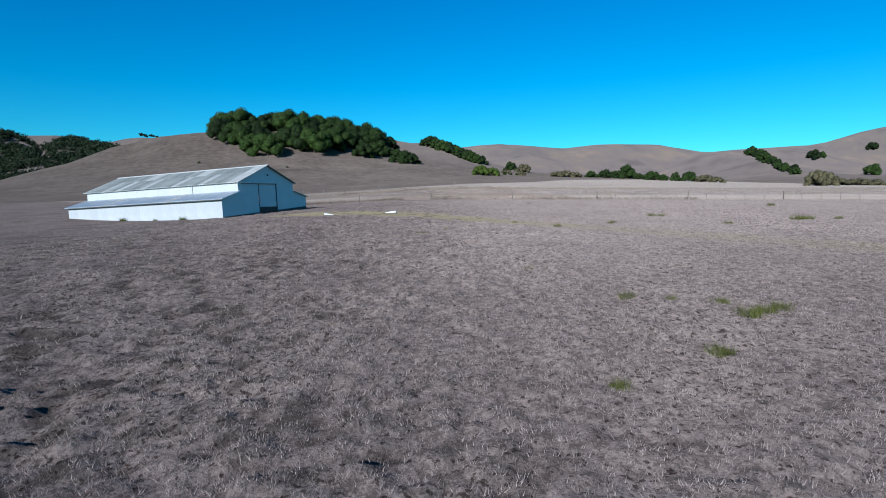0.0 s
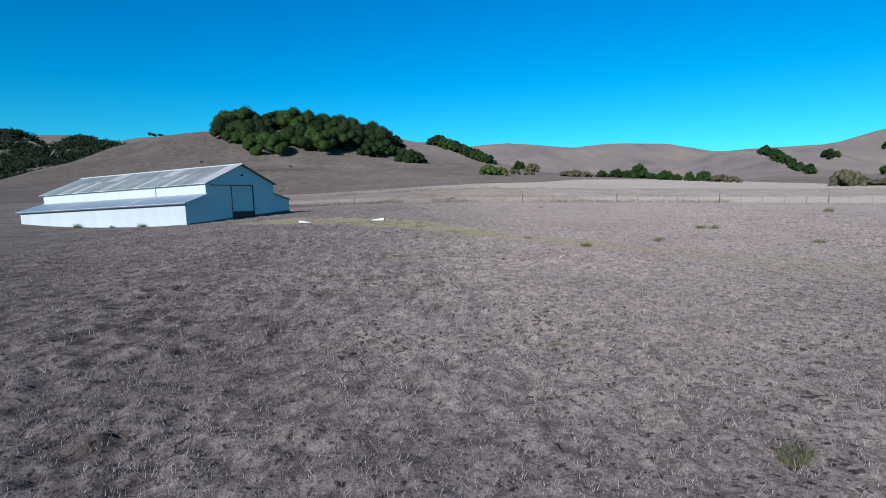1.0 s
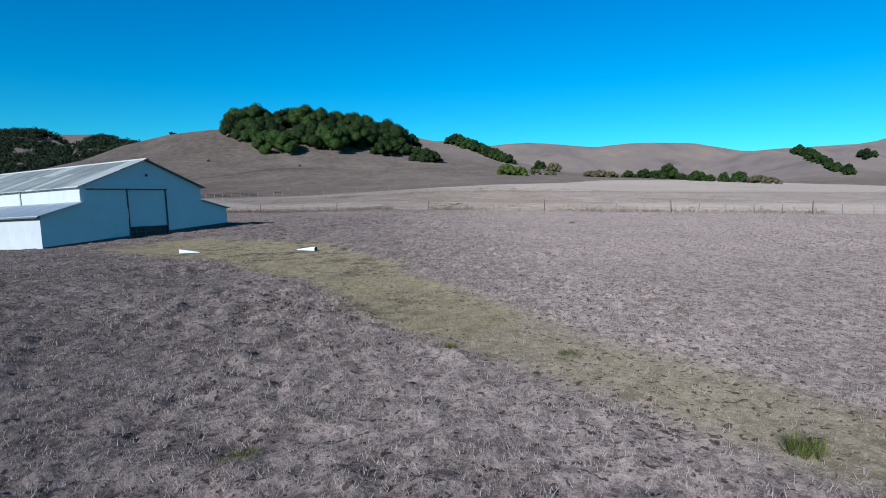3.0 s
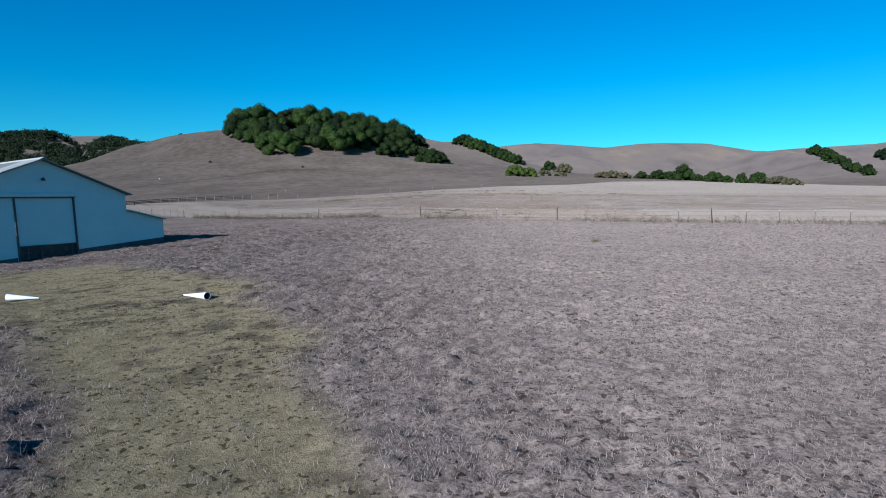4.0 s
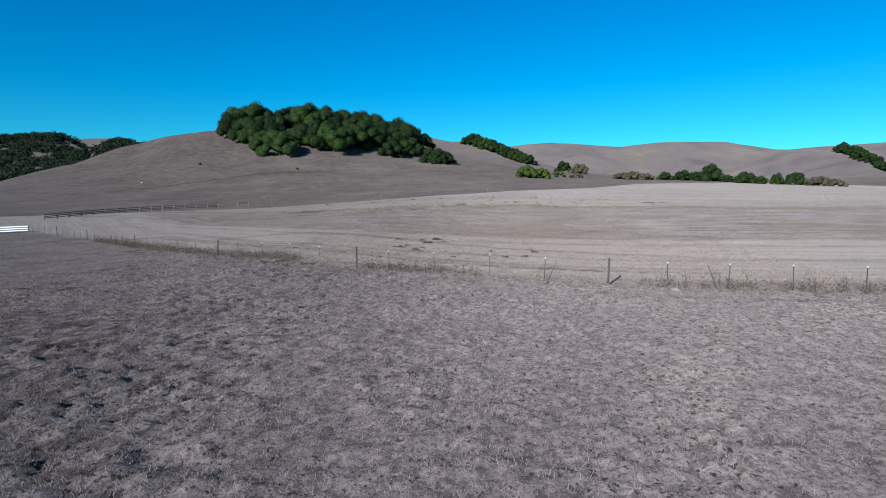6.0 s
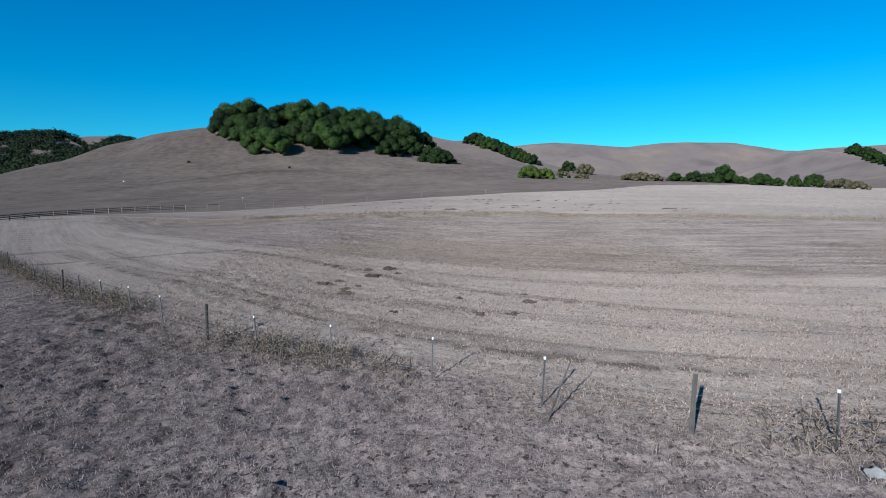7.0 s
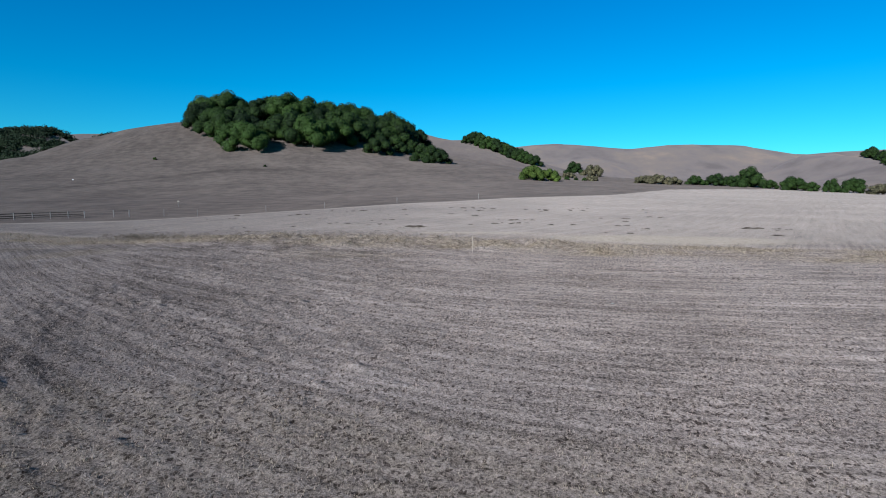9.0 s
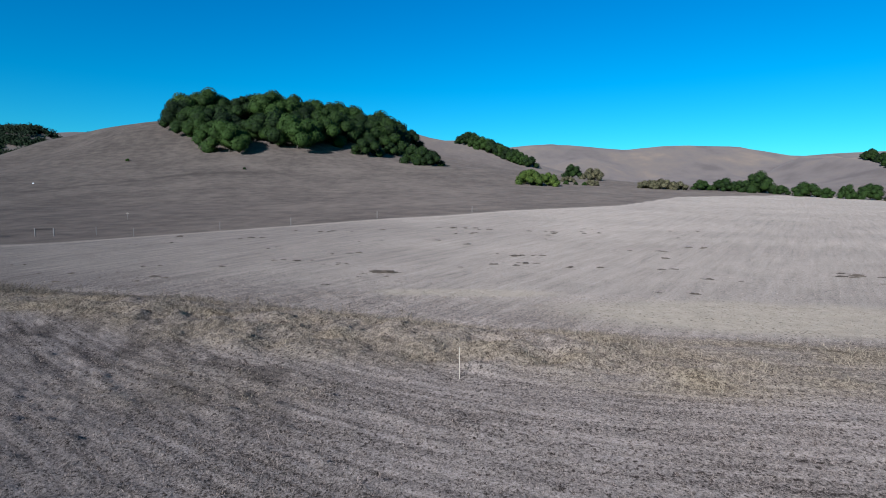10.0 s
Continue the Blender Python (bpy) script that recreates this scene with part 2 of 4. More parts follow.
    dust = ramp(n, [(0.35, (0.318, 0.26, 0.191)), (0.65, (0.392, 0.322, 0.241))])
    l.new(clump, dust.inputs[0])
    col = mixc(n, l, attr(n, "dust"), col, dust.outputs[0])
    # small dark gaps between tufts: bare soil with their shade painted in
    gap_shade = ramp(n, [(0.61, (1, 1, 1)), (0.66, (0.32, 0.3, 0.29))])
    hn = math_node(n, l, 'ADD', noise_tex(n, l, 7.5, 2, 0.5, co), math_node(n, l, 'MULTIPLY', math_node(n, l, 'SUBTRACT', patch, 0.5), 0.25))
    l.new(hn, gap_shade.inputs[0])
    open_ground = math_node(n, l, 'SUBTRACT', 1.0, attr(n, "hill"))
    open_ground = math_node(n, l, 'MULTIPLY', open_ground, math_node(n, l, 'SUBTRACT', 1.0, math_node(n, l, 'MULTIPLY', attr(n, "pale"), math_node(n, l, 'MULTIPLY', attr(n, "stubble"), 0.35))))
    col = mixc(n, l, open_ground, col, mixc(n, l, 1.0, col, gap_shade.outputs[0], 'MULTIPLY'))
    col = mixc(n, l, 1.0, col, (0.686, 0.682, 0.685), 'MULTIPLY')
    l.new(col, b.inputs["Base Color"])
    hgt = math_node(n, l, 'ADD', math_node(n, l, 'MULTIPLY', mixf, 2.0), math_node(n, l, 'MULTIPLY', clump, 0.35))
    bump(n, l, b, hgt, 0.75, 0.08)
    return m


M_GROUND = ground_material()
M_WHITE = plain("white_painted_sheet", (0.3, 0.31, 0.31), (0.38, 0.39, 0.39), 0.8, 0.55, 0.0, 0.12)
M_GABLE = plain("painted_gable_sheet", (0.48, 0.54, 0.55), (0.56, 0.62, 0.63), 0.7, 0.5, 0.0, 0.1)
M_ROOF = plain("weathered_roof_sheet", (0.18, 0.19, 0.175), (0.28, 0.29, 0.265), 0.9, 0.55, 0.0, 0.35)
M_ROOF_PALE = plain("pale_roof_sheet", (0.33, 0.33, 0.31), (0.43, 0.43, 0.4), 0.9, 0.5, 0.0, 0.2)
M_LEAN = plain("blue_grey_lean_roof", (0.40, 0.44, 0.47), (0.52, 0.56, 0.59), 0.5, 0.33, 0.5, 0.2)
M_SKIRT = plain("dark_base_board", (0.05, 0.05, 0.055), (0.12, 0.11, 0.11), 2.0, 0.8)
M_IRON = plain("dark_iron", (0.03, 0.03, 0.035), (0.08, 0.08, 0.085), 4.0, 0.5, 0.6)
M_WIRE = plain("galvanised_wire", (0.12, 0.12, 0.12), (0.192, 0.192, 0.186), 9.0, 0.5, 0.7)
M_POST = plain("old_post_wood", (0.035, 0.03, 0.026), (0.10, 0.088, 0.075), 5.0, 0.9, 0.0, 0.2, False, 0.01)
M_RAILWOOD = plain("grey_rail_wood", (0.12, 0.105, 0.095), (0.26, 0.235, 0.21), 4.0, 0.9, 0.0, 0.2, False, 0.01)
M_RAILDARK = plain("dark_rail_wood", (0.022, 0.018, 0.016), (0.06, 0.05, 0.044), 4.0, 0.9, 0.0, 0.2)
M_TPOST = plain("steel_post_paint", (0.05, 0.05, 0.047), (0.11, 0.105, 0.10), 6.0, 0.6, 0.3)
M_CAPWHITE = plain("white_cap_paint", (0.592, 0.592, 0.576), (0.688, 0.688, 0.672), 6.0, 0.6)
M_ROCK = plain("pale_rock", (0.156, 0.149, 0.134), (0.246, 0.238, 0.219), 4.0, 0.9, 0.0, 0.0, False, 0.03)
M_SOIL = plain("turned_soil", (0.028, 0.0216, 0.0168), (0.088, 0.068, 0.052), 7.0, 0.95, 0.0, 0.3, False, 0.03)
M_BARK = plain("oak_bark", (0.045, 0.035, 0.028), (0.12, 0.10, 0.08), 3.0, 0.95, 0.0, 0.0, False, 0.04)
M_LEAF = plain("oak_leaves", (0.006, 0.0118, 0.0027), (0.028, 0.05, 0.0075), 0.25, 0.75, 0.0, 0.35, True, 0.0, 0.4)
# same oaks far off, haze put into a duller, bluer leaf colour
M_LEAF_FAR = plain("hazy_oak_leaves", (0.006, 0.011, 0.005), (0.021, 0.032, 0.012), 0.02, 0.8, 0.0, 0.3, True)
M_LEAF_BRIGHT = plain("bush_leaves", (0.026, 0.042, 0.006), (0.07, 0.095, 0.014), 0.25, 0.75, 0.0, 0.55, True)
M_LEAF_OLIVE = plain("dry_shrub_leaves", (0.045, 0.040, 0.02), (0.115, 0.098, 0.05), 0.3, 0.8, 0.0, 0.55, True)
M_GRASS = plain("dry_grass_blades", (0.11, 0.089, 0.079), (0.29, 0.235, 0.209), 0.5, 0.85, 0.0, 0.9, True)
M_STRAW = plain("yellow_straw_blades", (0.09, 0.069, 0.048), (0.28, 0.222, 0.158), 0.5, 0.85, 0.0, 0.9, True)
M_STUB = plain("pale_stubble_blades", (0.0971, 0.071, 0.0541), (0.352, 0.268, 0.209), 0.5, 0.85, 0.0, 0.9, True)
M_WEED = plain("dead_weed_stems", (0.03, 0.0223, 0.0158), (0.203, 0.158, 0.112), 0.8, 0.9, 0.0, 1.0, True)
M_GREEN = plain("green_grass_blades", (0.0307, 0.0356, 0.0068), (0.123, 0.128, 0.0265), 0.8, 0.8, 0.0, 0.8, True)


# ---------------------------------------------------------------- mesh helpers
def link_mesh(name, me, material, parent=None, label=""):
    me.materials.append(material)
    ob = new(name, me)
    if parent is not None:
        ob.parent = parent
    if label:
        tagged(ob, label)
    return ob


def part(name, bm, material, parent=None, label=""):
    me = bpy.data.meshes.new(name)
    bm.normal_update()
    bm.to_mesh(me)
    bm.free()
    return link_mesh(name, me, material, parent, label)


def mesh_np(name, v, f):
    """A mesh from arrays of vertices and of equal-sided faces."""
    v, f = np.asarray(v, np.float32), np.asarray(f, np.int32)
    me = bpy.data.meshes.new(name)
    me.vertices.add(len(v))
    me.vertices.foreach_set("co", v.ravel())
    k = f.shape[1]
    me.loops.add(f.size)
    me.loops.foreach_set("vertex_index", f.ravel())
    me.polygons.add(len(f))
    me.polygons.foreach_set("loop_start", np.arange(0, f.size, k, dtype=np.int32))
    me.update(calc_edges=True)
    return me


def thing(name, x, y, z=0.0, rz=0.0, label="", category="", group="", kind=""):
    ob = new(name)
    ob.matrix_basis = pose(x, y, z, 0, 0, rz)
    ob.empty_display_size = 0.3
    return tagged(ob, label, category, group, kind)


def box(bm, x0, x1, y0, y1, z0, z1, bevel=0.0):
    r = bmesh.ops.create_cube(bm, size=1.0, matrix=Matrix.Translation(((x0 + x1) / 2, (y0 + y1) / 2, (z0 + z1) / 2)) @ Matrix.Diagonal((x1 - x0, y1 - y0, z1 - z0, 1)))
    if bevel:
        es = list({e for v in r["verts"] for e in v.link_edges})
        bmesh.ops.bevel(bm, geom=es, offset=bevel, segments=1, affect='EDGES')
    return bm


def prism(bm, outline, y0, y1):
    """A flat outline in (x, z), given thickness from y0 to y1."""
    a = [bm.verts.new((x, y0, z)) for x, z in outline]
    b = [bm.verts.new((x, y1, z)) for x, z in outline]
    bm.faces.new(a)
    bm.faces.new(b[::-1])
    for i in range(len(a)):
        j = (i + 1) % len(a)
        bm.faces.new((a[j], a[i], b[i], b[j]))
    bmesh.ops.recalc_face_normals(bm, faces=bm.faces[:])
    return bm


def rod(bm, a, b, r0, r1=None, seg=6):
    a, b = Vector(a), Vector(b)
    m = Matrix.Translation((a + b) / 2) @ (b - a).to_track_quat('Z', 'Y').to_matrix().to_4x4()
    bmesh.ops.create_cone(bm, cap_ends=True, segments=seg, radius1=r0, radius2=r0 if r1 is None else r1, depth=(b - a).length, matrix=m)
    return bm


# ---------------------------------------------------------------- ground
FENCE_X = (-140, -95, -76, -64.8, -53.4, -35.4, -17.3, -2, 6.5, 12.6, 20, 38, 55, 150, 600)
FENCE_Y = (195, 172, 158.8, 152.6, 144.8, 129.4, 114.5, 102.9, 99.5, 96.3, 95.6, 94, 91.4, 84, 70)


# near and far edge of the grassy bank across the stubble
BANK_X = (-120, -60, -30.6, -19.7, -11, -4.3, 1.2, 10, 18, 27, 100, 300)
BANK_NEAR = (205, 184, 170, 165, 161, 157.3, 156, 154.6, 153.8, 153, 148, 140)
BANK_FAR = (212, 190, 176, 172, 168.5, 166, 164.2, 160.7, 160.5, 159.8, 156, 148)


def line_y(x, xs, ys):
    return np.interp(x, xs, ys)


def mown_path(x, y, wob):
    """The mown strip that leads from the barn across the pasture."""
    path = np.zeros_like(x)
    pts = [(-17, 66), (-8, 60), (-2.5, 53.5), (3.2, 44), (8.5, 37.5), (16, 30), (27, 20), (45, 6)]
    for i, ((x0, y0), (x1, y1)) in enumerate(zip(pts[:-1], pts[1:])):
        dx, dy = x1 - x0, y1 - y0
        s = np.clip(((x - x0) * dx + (y - y0) * dy) / (dx * dx + dy * dy), 0, 1)
        d = np.hypot(x - x0 - s * dx, y - y0 - s * dy)
        w = (4.6, 3.2, 2.2, 2.0, 1.9, 1.8, 1.8)[i]
        path = np.maximum(path, (1.0, 1.0, 0.95, 0.7, 0.42, 0.3, 0.2)[i] * (1 - smooth(w * 0.6, w * 1.15, d + 0.5 * wob)))
    return path


def zones(x, y):
    """Where each kind of ground lies: weights from 0 to 1."""
    wob = 0.5 * vnoise(x / 3, y / 3, 21) + 0.9 * vnoise(x / 9, y / 9, 22)
    fence = line_y(x, FENCE_X, FENCE_Y)
    band = line_y(x, (-140, -95, -52, -17, -4, 4, 10, 17, 25, 80, 300), (240, 215, 168, 134.4, 124.3, 120.3, 117.3, 116.8, 116.8, 118, 120)) + 0.6 * wob
    bank0 = line_y(x, BANK_X, BANK_NEAR) + wob
    bank1 = line_y(x, BANK_X, BANK_FAR) + 1.2 * wob
    edge = line_y(x, (-200, -130, -90, -57, -48, -26, 2, 43, 77, 150, 300, 700), (185, 195, 200, 207, 215, 228, 243, 279, 335, 400, 420, 430))
    stubble = smooth(0.3, 1.6, y - fence) * (1 - smooth(-1, 2.5, y - edge))
    pale = np.maximum((1 - smooth(-0.8, 1.2, y - band)), (0.45 + 0.55 * smooth(3, 9, y - bank1 + 2 * wob)) * smooth(-0.5, 1.0, y - bank1))
    pale = pale * np.where(y > bank1, 0.6 + 0.4 * smooth(-30, 22, x), 1.0)
    pale = pale * (1 - 0.6 * smooth(0.7, 0.98, np.cos((row_of(x, y) + 3.2) * 2 * np.pi / 8.0 + 0.3 * wob)) * (y < band))
    bank = smooth(-0.8, 1.2, y - bank0) * (1 - smooth(-1.2, 0.8, y - bank1)) * smooth(-75, -55, x)
    path = mown_path(x, y, wob)
    rough_green = smooth(0.25, 0.6, vnoise(x / 14 + 5, y / 9, 31)) * smooth(0.2, 1.2, y - band) * (1 - smooth(-3, 0, y - bank0)) * 0.35
    verge = (1 - smooth(0.5, 2.6, np.abs(y - fence - 0.2))) * 0.16 * smooth(-60, -40, x)
    yellow = np.clip(bank * (0.62 + 0.38 * vnoise(x / 2.4, y / 1.3, 33)) + rough_green + verge, 0, 1)
    hill = np.maximum(smooth(-1, 2, y - edge), smooth(205, 260, y) * (x < -60))
    pmark = smooth(0.50, 0.66, vnoise(x / 1.5, y / 0.62, 41)) * smooth(0.1, 0.5, vnoise(x / 22, y / 16, 42)) * smooth(0, 3, y - bank1) * (1 - smooth(-6, 0, y - edge)) * 0.12
    dust = smooth(-1.0, 2.5, 7 - np.hypot((x - 24) / 1.7, (y - 165.5) / 0.62) + 1.3 * wob) * 0.9
    dust = np.maximum(dust, 0.75 * smooth(0, 2, 5 - np.hypot((x - 8) / 1.6, (y - 170.3) / 0.35) + wob)) * smooth(0, 1.5, y - bank1)
    past = 1 - smooth(-0.5, 1.0, y - fence)
    rut = np.exp(-((y - fence + 2.3 + 0.3 * wob) / 0.22) ** 2) * smooth(-45, -30, x) * (0.45 + 0.4 * vnoise(x / 0.8, y / 0.8, 44))
    # hollows get soil colour in place of their shade; the rut is real soil
    pmark = np.maximum(pmark, np.maximum(1.0 * holes(x, y) * past, np.clip(rut, 0, 1)))
    # trampled stalk litter before the bank, and a stock trail across the hill
    litter = smooth(0.0, 0.6, vnoise(x / 1.5, row_of(x, y) / 0.5, 45) + 0.5 * vnoise(x / 5, y / 3, 46)) * smooth(-6.5, -3.5, y - bank0) * (1 - smooth(-0.5, 1.0, y - bank0)) * (1 - smooth(0, 9, x))
    trail = 0.9 * np.exp(-((y - line_y(x, (-190, -171.4, -149.8, -132.7, -115.1, -91.6, -70), (296, 324, 355.6, 380.2, 389.6, 393.9, 392))) / 3.2) ** 2) * smooth(-195, -165, x) * (1 - smooth(-105, -85, x))
    pmark = np.maximum(pmark, np.maximum(0.75 * litter, trail))
    # a wheel track beside the wire fence, with clods turned up along its edges, and a drill line
    for xs, ys, half in (((-40, -17.9, -11, -4.3, 0.2, 3.5, 6.5, 12, 22, 60), (141, 121.7, 116.4, 110.9, 107.7, 105.4, 103.7, 101.8, 100.6, 98), 0.8), ((-14, -6, 0.1, 3.9, 7.2, 12, 22), (130, 123, 117.7, 114.2, 112, 109.6, 106.5), 0.3)):
        off = y - line_y(x, xs, ys) + 0.15 * wob
        rough_edge = smooth(-0.3, 0.3, vnoise(x / 0.45, y / 0.4, 47) + 0.4 * vnoise(x / 3, y / 3, 48))
        clod = np.exp(-((off + half) / 0.28) ** 2) * rough_edge + 0.55 * np.exp(-((off - half) / 0.16) ** 2) + 0.3 * (1 - smooth(half * 0.8, half * 1.3, np.abs(off)))
        pmark = np.maximum(pmark, np.clip(clod, 0, 1) * stubble * (1 - smooth(14, 26, x)))
    # shade of the tufts painted darker westward, plus darker tone near the start
    shade_tone = past * np.maximum(0.8 * (1 - smooth(12, 40, y + 3 * wob)), 0.9 * (1 - smooth(-8, 13, x + 3 * wob)))
    shade_tone = np.clip(shade_tone + 0.15 * vnoise(x / 2.5, y / 2.2, 63) * past, 0, 1) + smooth(0, 2, y - bank1) * (0.45 + 0.4 * (1 - smooth(-45, 25, x + 5 * wob)) + 0.2 * vnoise(x / 12, y / 9, 64)) * (1 - smooth(-3, 1, y - edge))
    shade_tone = shade_tone + 0.6 * stubble * (y < bank1) * (1 - smooth(-8, 12, x + 2 * wob))
    return {"stubble": stubble, "pale": pale, "yellow": yellow, "hill": np.clip(hill, 0, 1), "soil": 0.75 * pmark, "dust": dust, "mown": path, "far": smooth(560, 900, y), "shade_tone": np.clip(shade_tone, 0, 1)}


def holes(x, y):
    """Trodden hollows and bare gaps in the grass, grouped, thinning out eastward; their shade is painted."""
    u, w = 0.87 * x + 0.5 * y, 0.87 * y - 0.5 * x
    group = smooth(-0.6, 0.35, vnoise(x / 5.5, y / 4.5, 18) + 0.4 * vnoise(x / 1.7, y / 1.5, 19))
    gap = smooth(0.02, 0.62, vnoise(u / 0.42, w / 0.30, 17) + 0.35 * vnoise(u / 0.9, w / 0.8, 20))
    return gap * (0.3 + 0.7 * group) * (0.12 + 0.88 * (1 - smooth(-6, 9, x)))


def nearness(x, y):
    return (1 - smooth(163, 190, y)) * (1 - smooth(26, 46, np.abs(x - 7)))


def row_of(x, y):
    """How far a place lies across the cut rows, which follow the field's edge."""
    xs = np.linspace(-160, 320, 961)
    ys = np.interp(xs, (-160, -95, -52, -17, -4, 4, 10, 17, 25, 80, 320), (255, 215, 168, 134.4, 124.3, 120.3, 117.3, 116.8, 116.8, 118, 120))
    ys = np.convolve(np.pad(ys, 12, mode='edge'), np.ones(25) / 25, mode='valid')
    return y - np.interp(x, xs, ys)


def tussocks(x, y, near):
    """Small relief of rounded tufts, hollows, tracks and cut rows."""
    fence = line_y(x, FENCE_X, FENCE_Y)
    past = 1 - smooth(-0.5, 1.5, y - fence)
    u, w = 0.87 * x + 0.5 * y, 0.87 * y - 0.5 * x
    tuft = 0.19 * np.abs(vnoise(u / 0.55, w / 0.47, 11)) + 0.17 * np.abs(vnoise(w / 0.35 + 9, u / 0.38, 14)) + 0.03 * vnoise(u / 1.5, w / 1.2, 12)
    tuft = tuft * (0.75 + 0.3 * vnoise(x / 4, y / 3.4, 24)) * (1.05 - 0.5 * smooth(-4, 14, x)) - 0.04 * holes(x, y)
    tuft = tuft * (1 - 0.75 * mown_path(x, y, 0.0))
    q = row_of(x, y)
    rows = 0.035 * np.cos(q * 2 * np.pi / 0.52 + 1.2 * vnoise(x / 3, y / 3, 28)) * (0.6 + 0.5 * vnoise(x / 6, q / 3, 15)) * (1 - 0.5 * smooth(4, 14, x))
    rows = rows + 0.12 * np.abs(vnoise(u / 0.6, q / 0.38, 13)) + 0.12 * np.abs(vnoise(w / 0.36, q / 0.34 + 5, 16))
    rows = rows * (0.7 + 0.4 * vnoise(x / 5, q / 2, 25)) * (1.2 - 0.65 * smooth(0, 16, x))
    # the rough bank stands a little proud of the field
    bank = smooth(-1.0, 2.0, y - line_y(x, BANK_X, BANK_NEAR)) * (1 - smooth(-2.5, 0.8, y - line_y(x, BANK_X, BANK_FAR))) * (1 - smooth(10, 26, x) * 0.6)
    rows = rows + bank * (0.26 + 0.26 * vnoise(x / 1.3, y / 1.1, 26) + 0.2 * np.abs(vnoise(x / 0.6, y / 0.5, 27)))
    return near * (past * tuft + (1 - past) * rows)


def build_ground():
    side = 0.155 / 0.046 * (1.046 ** np.arange(1, 158) - 1)
    cols = np.concatenate([-9 - side[::-1], np.arange(-9, 24, 0.155), 24 + side])
    back = -np.geomspace(1, 420, 40)[::-1] + 6
    mid = np.concatenate([np.arange(6, 163, 0.165), np.arange(163, 182, 0.3)])
    far = 182 + 0.38 / 0.028 * (1.028 ** np.arange(1, 208) - 1)
    rows = np.concatenate([back, mid, far])
    x, y = np.meshgrid(cols, rows)
    near = nearness(x, y)
    z = ground_z(x, y) + tussocks(x, y, near)
    v = np.stack([x, y, z], -1).reshape(-1, 3)
    w = len(cols)
    i = (np.arange(len(rows) - 1)[:, None] * w + np.arange(w - 1)).ravel()
    me = mesh_np("ground", v, np.stack([i, i + 1, i + w + 1, i + w], 1))
    me.polygons.foreach_set("use_smooth", np.ones(len(i), bool))
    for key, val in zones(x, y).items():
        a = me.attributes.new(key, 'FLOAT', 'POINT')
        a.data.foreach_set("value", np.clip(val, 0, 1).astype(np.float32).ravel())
    # the field past the bank was worked on a slant, away up the valley
    past_bank = y > line_y(x, BANK_X, BANK_FAR)
    slant = radians(29.5)
    for key, one, two in (("row", row_of(x, y), x * math.cos(slant) - y * math.sin(slant)), ("along", x, x * math.sin(slant) + y * math.cos(slant))):
        a = me.attributes.new(key, 'FLOAT', 'POINT')
        a.data.foreach_set("value", np.where(past_bank, two, one).astype(np.float32).ravel())
    ob = link_mesh("ground", me, M_GROUND)
    return tagged(ob, "dry grey-brown pasture, cut stubble fields and bare rolling hills", "ground", "", "structure")


build_ground()


# ---------------------------------------------------------------- barn
BARN_X, BARN_Y = -27.06, 67.22
BARN_L, BARN_W = 28.3, 17.1
BARN_TURN = 22.0
LEAN, H_LEAN, H_IN, H_EAVE, H_RIDGE = 2.96, 2.75, 3.6, 4.85, 7.1


def ribbed(bm, xa, za, xb, zb, width):
    """A sloping sheet from (xa, za) up to (xb, zb), with raised ribs across its width."""
    prof = [(0.006, 0.0), (0.006, 0.05)]
    for k in range(4):
        c = (k + 0.5) * width / 4
        prof += [(c - 0.05, 0.05), (c - 0.025, 0.085), (c + 0.025, 0.085), (c + 0.05, 0.05)]
    prof += [(width - 0.006, 0.05), (width - 0.006, 0.0)]
    a = [bm.verts.new((xa, y, za + h)) for y, h in prof]
    b = [bm.verts.new((xb, y, zb + h)) for y, h in prof]
    bm.faces.new(a)
    bm.faces.new(b[::-1])
    for i in range(len(a)):
        j = (i + 1) % len(a)
        bm.faces.new((a[j], a[i], b[i], b[j]))
    bmesh.ops.recalc_face_normals(bm, faces=bm.faces[:])
    return bm


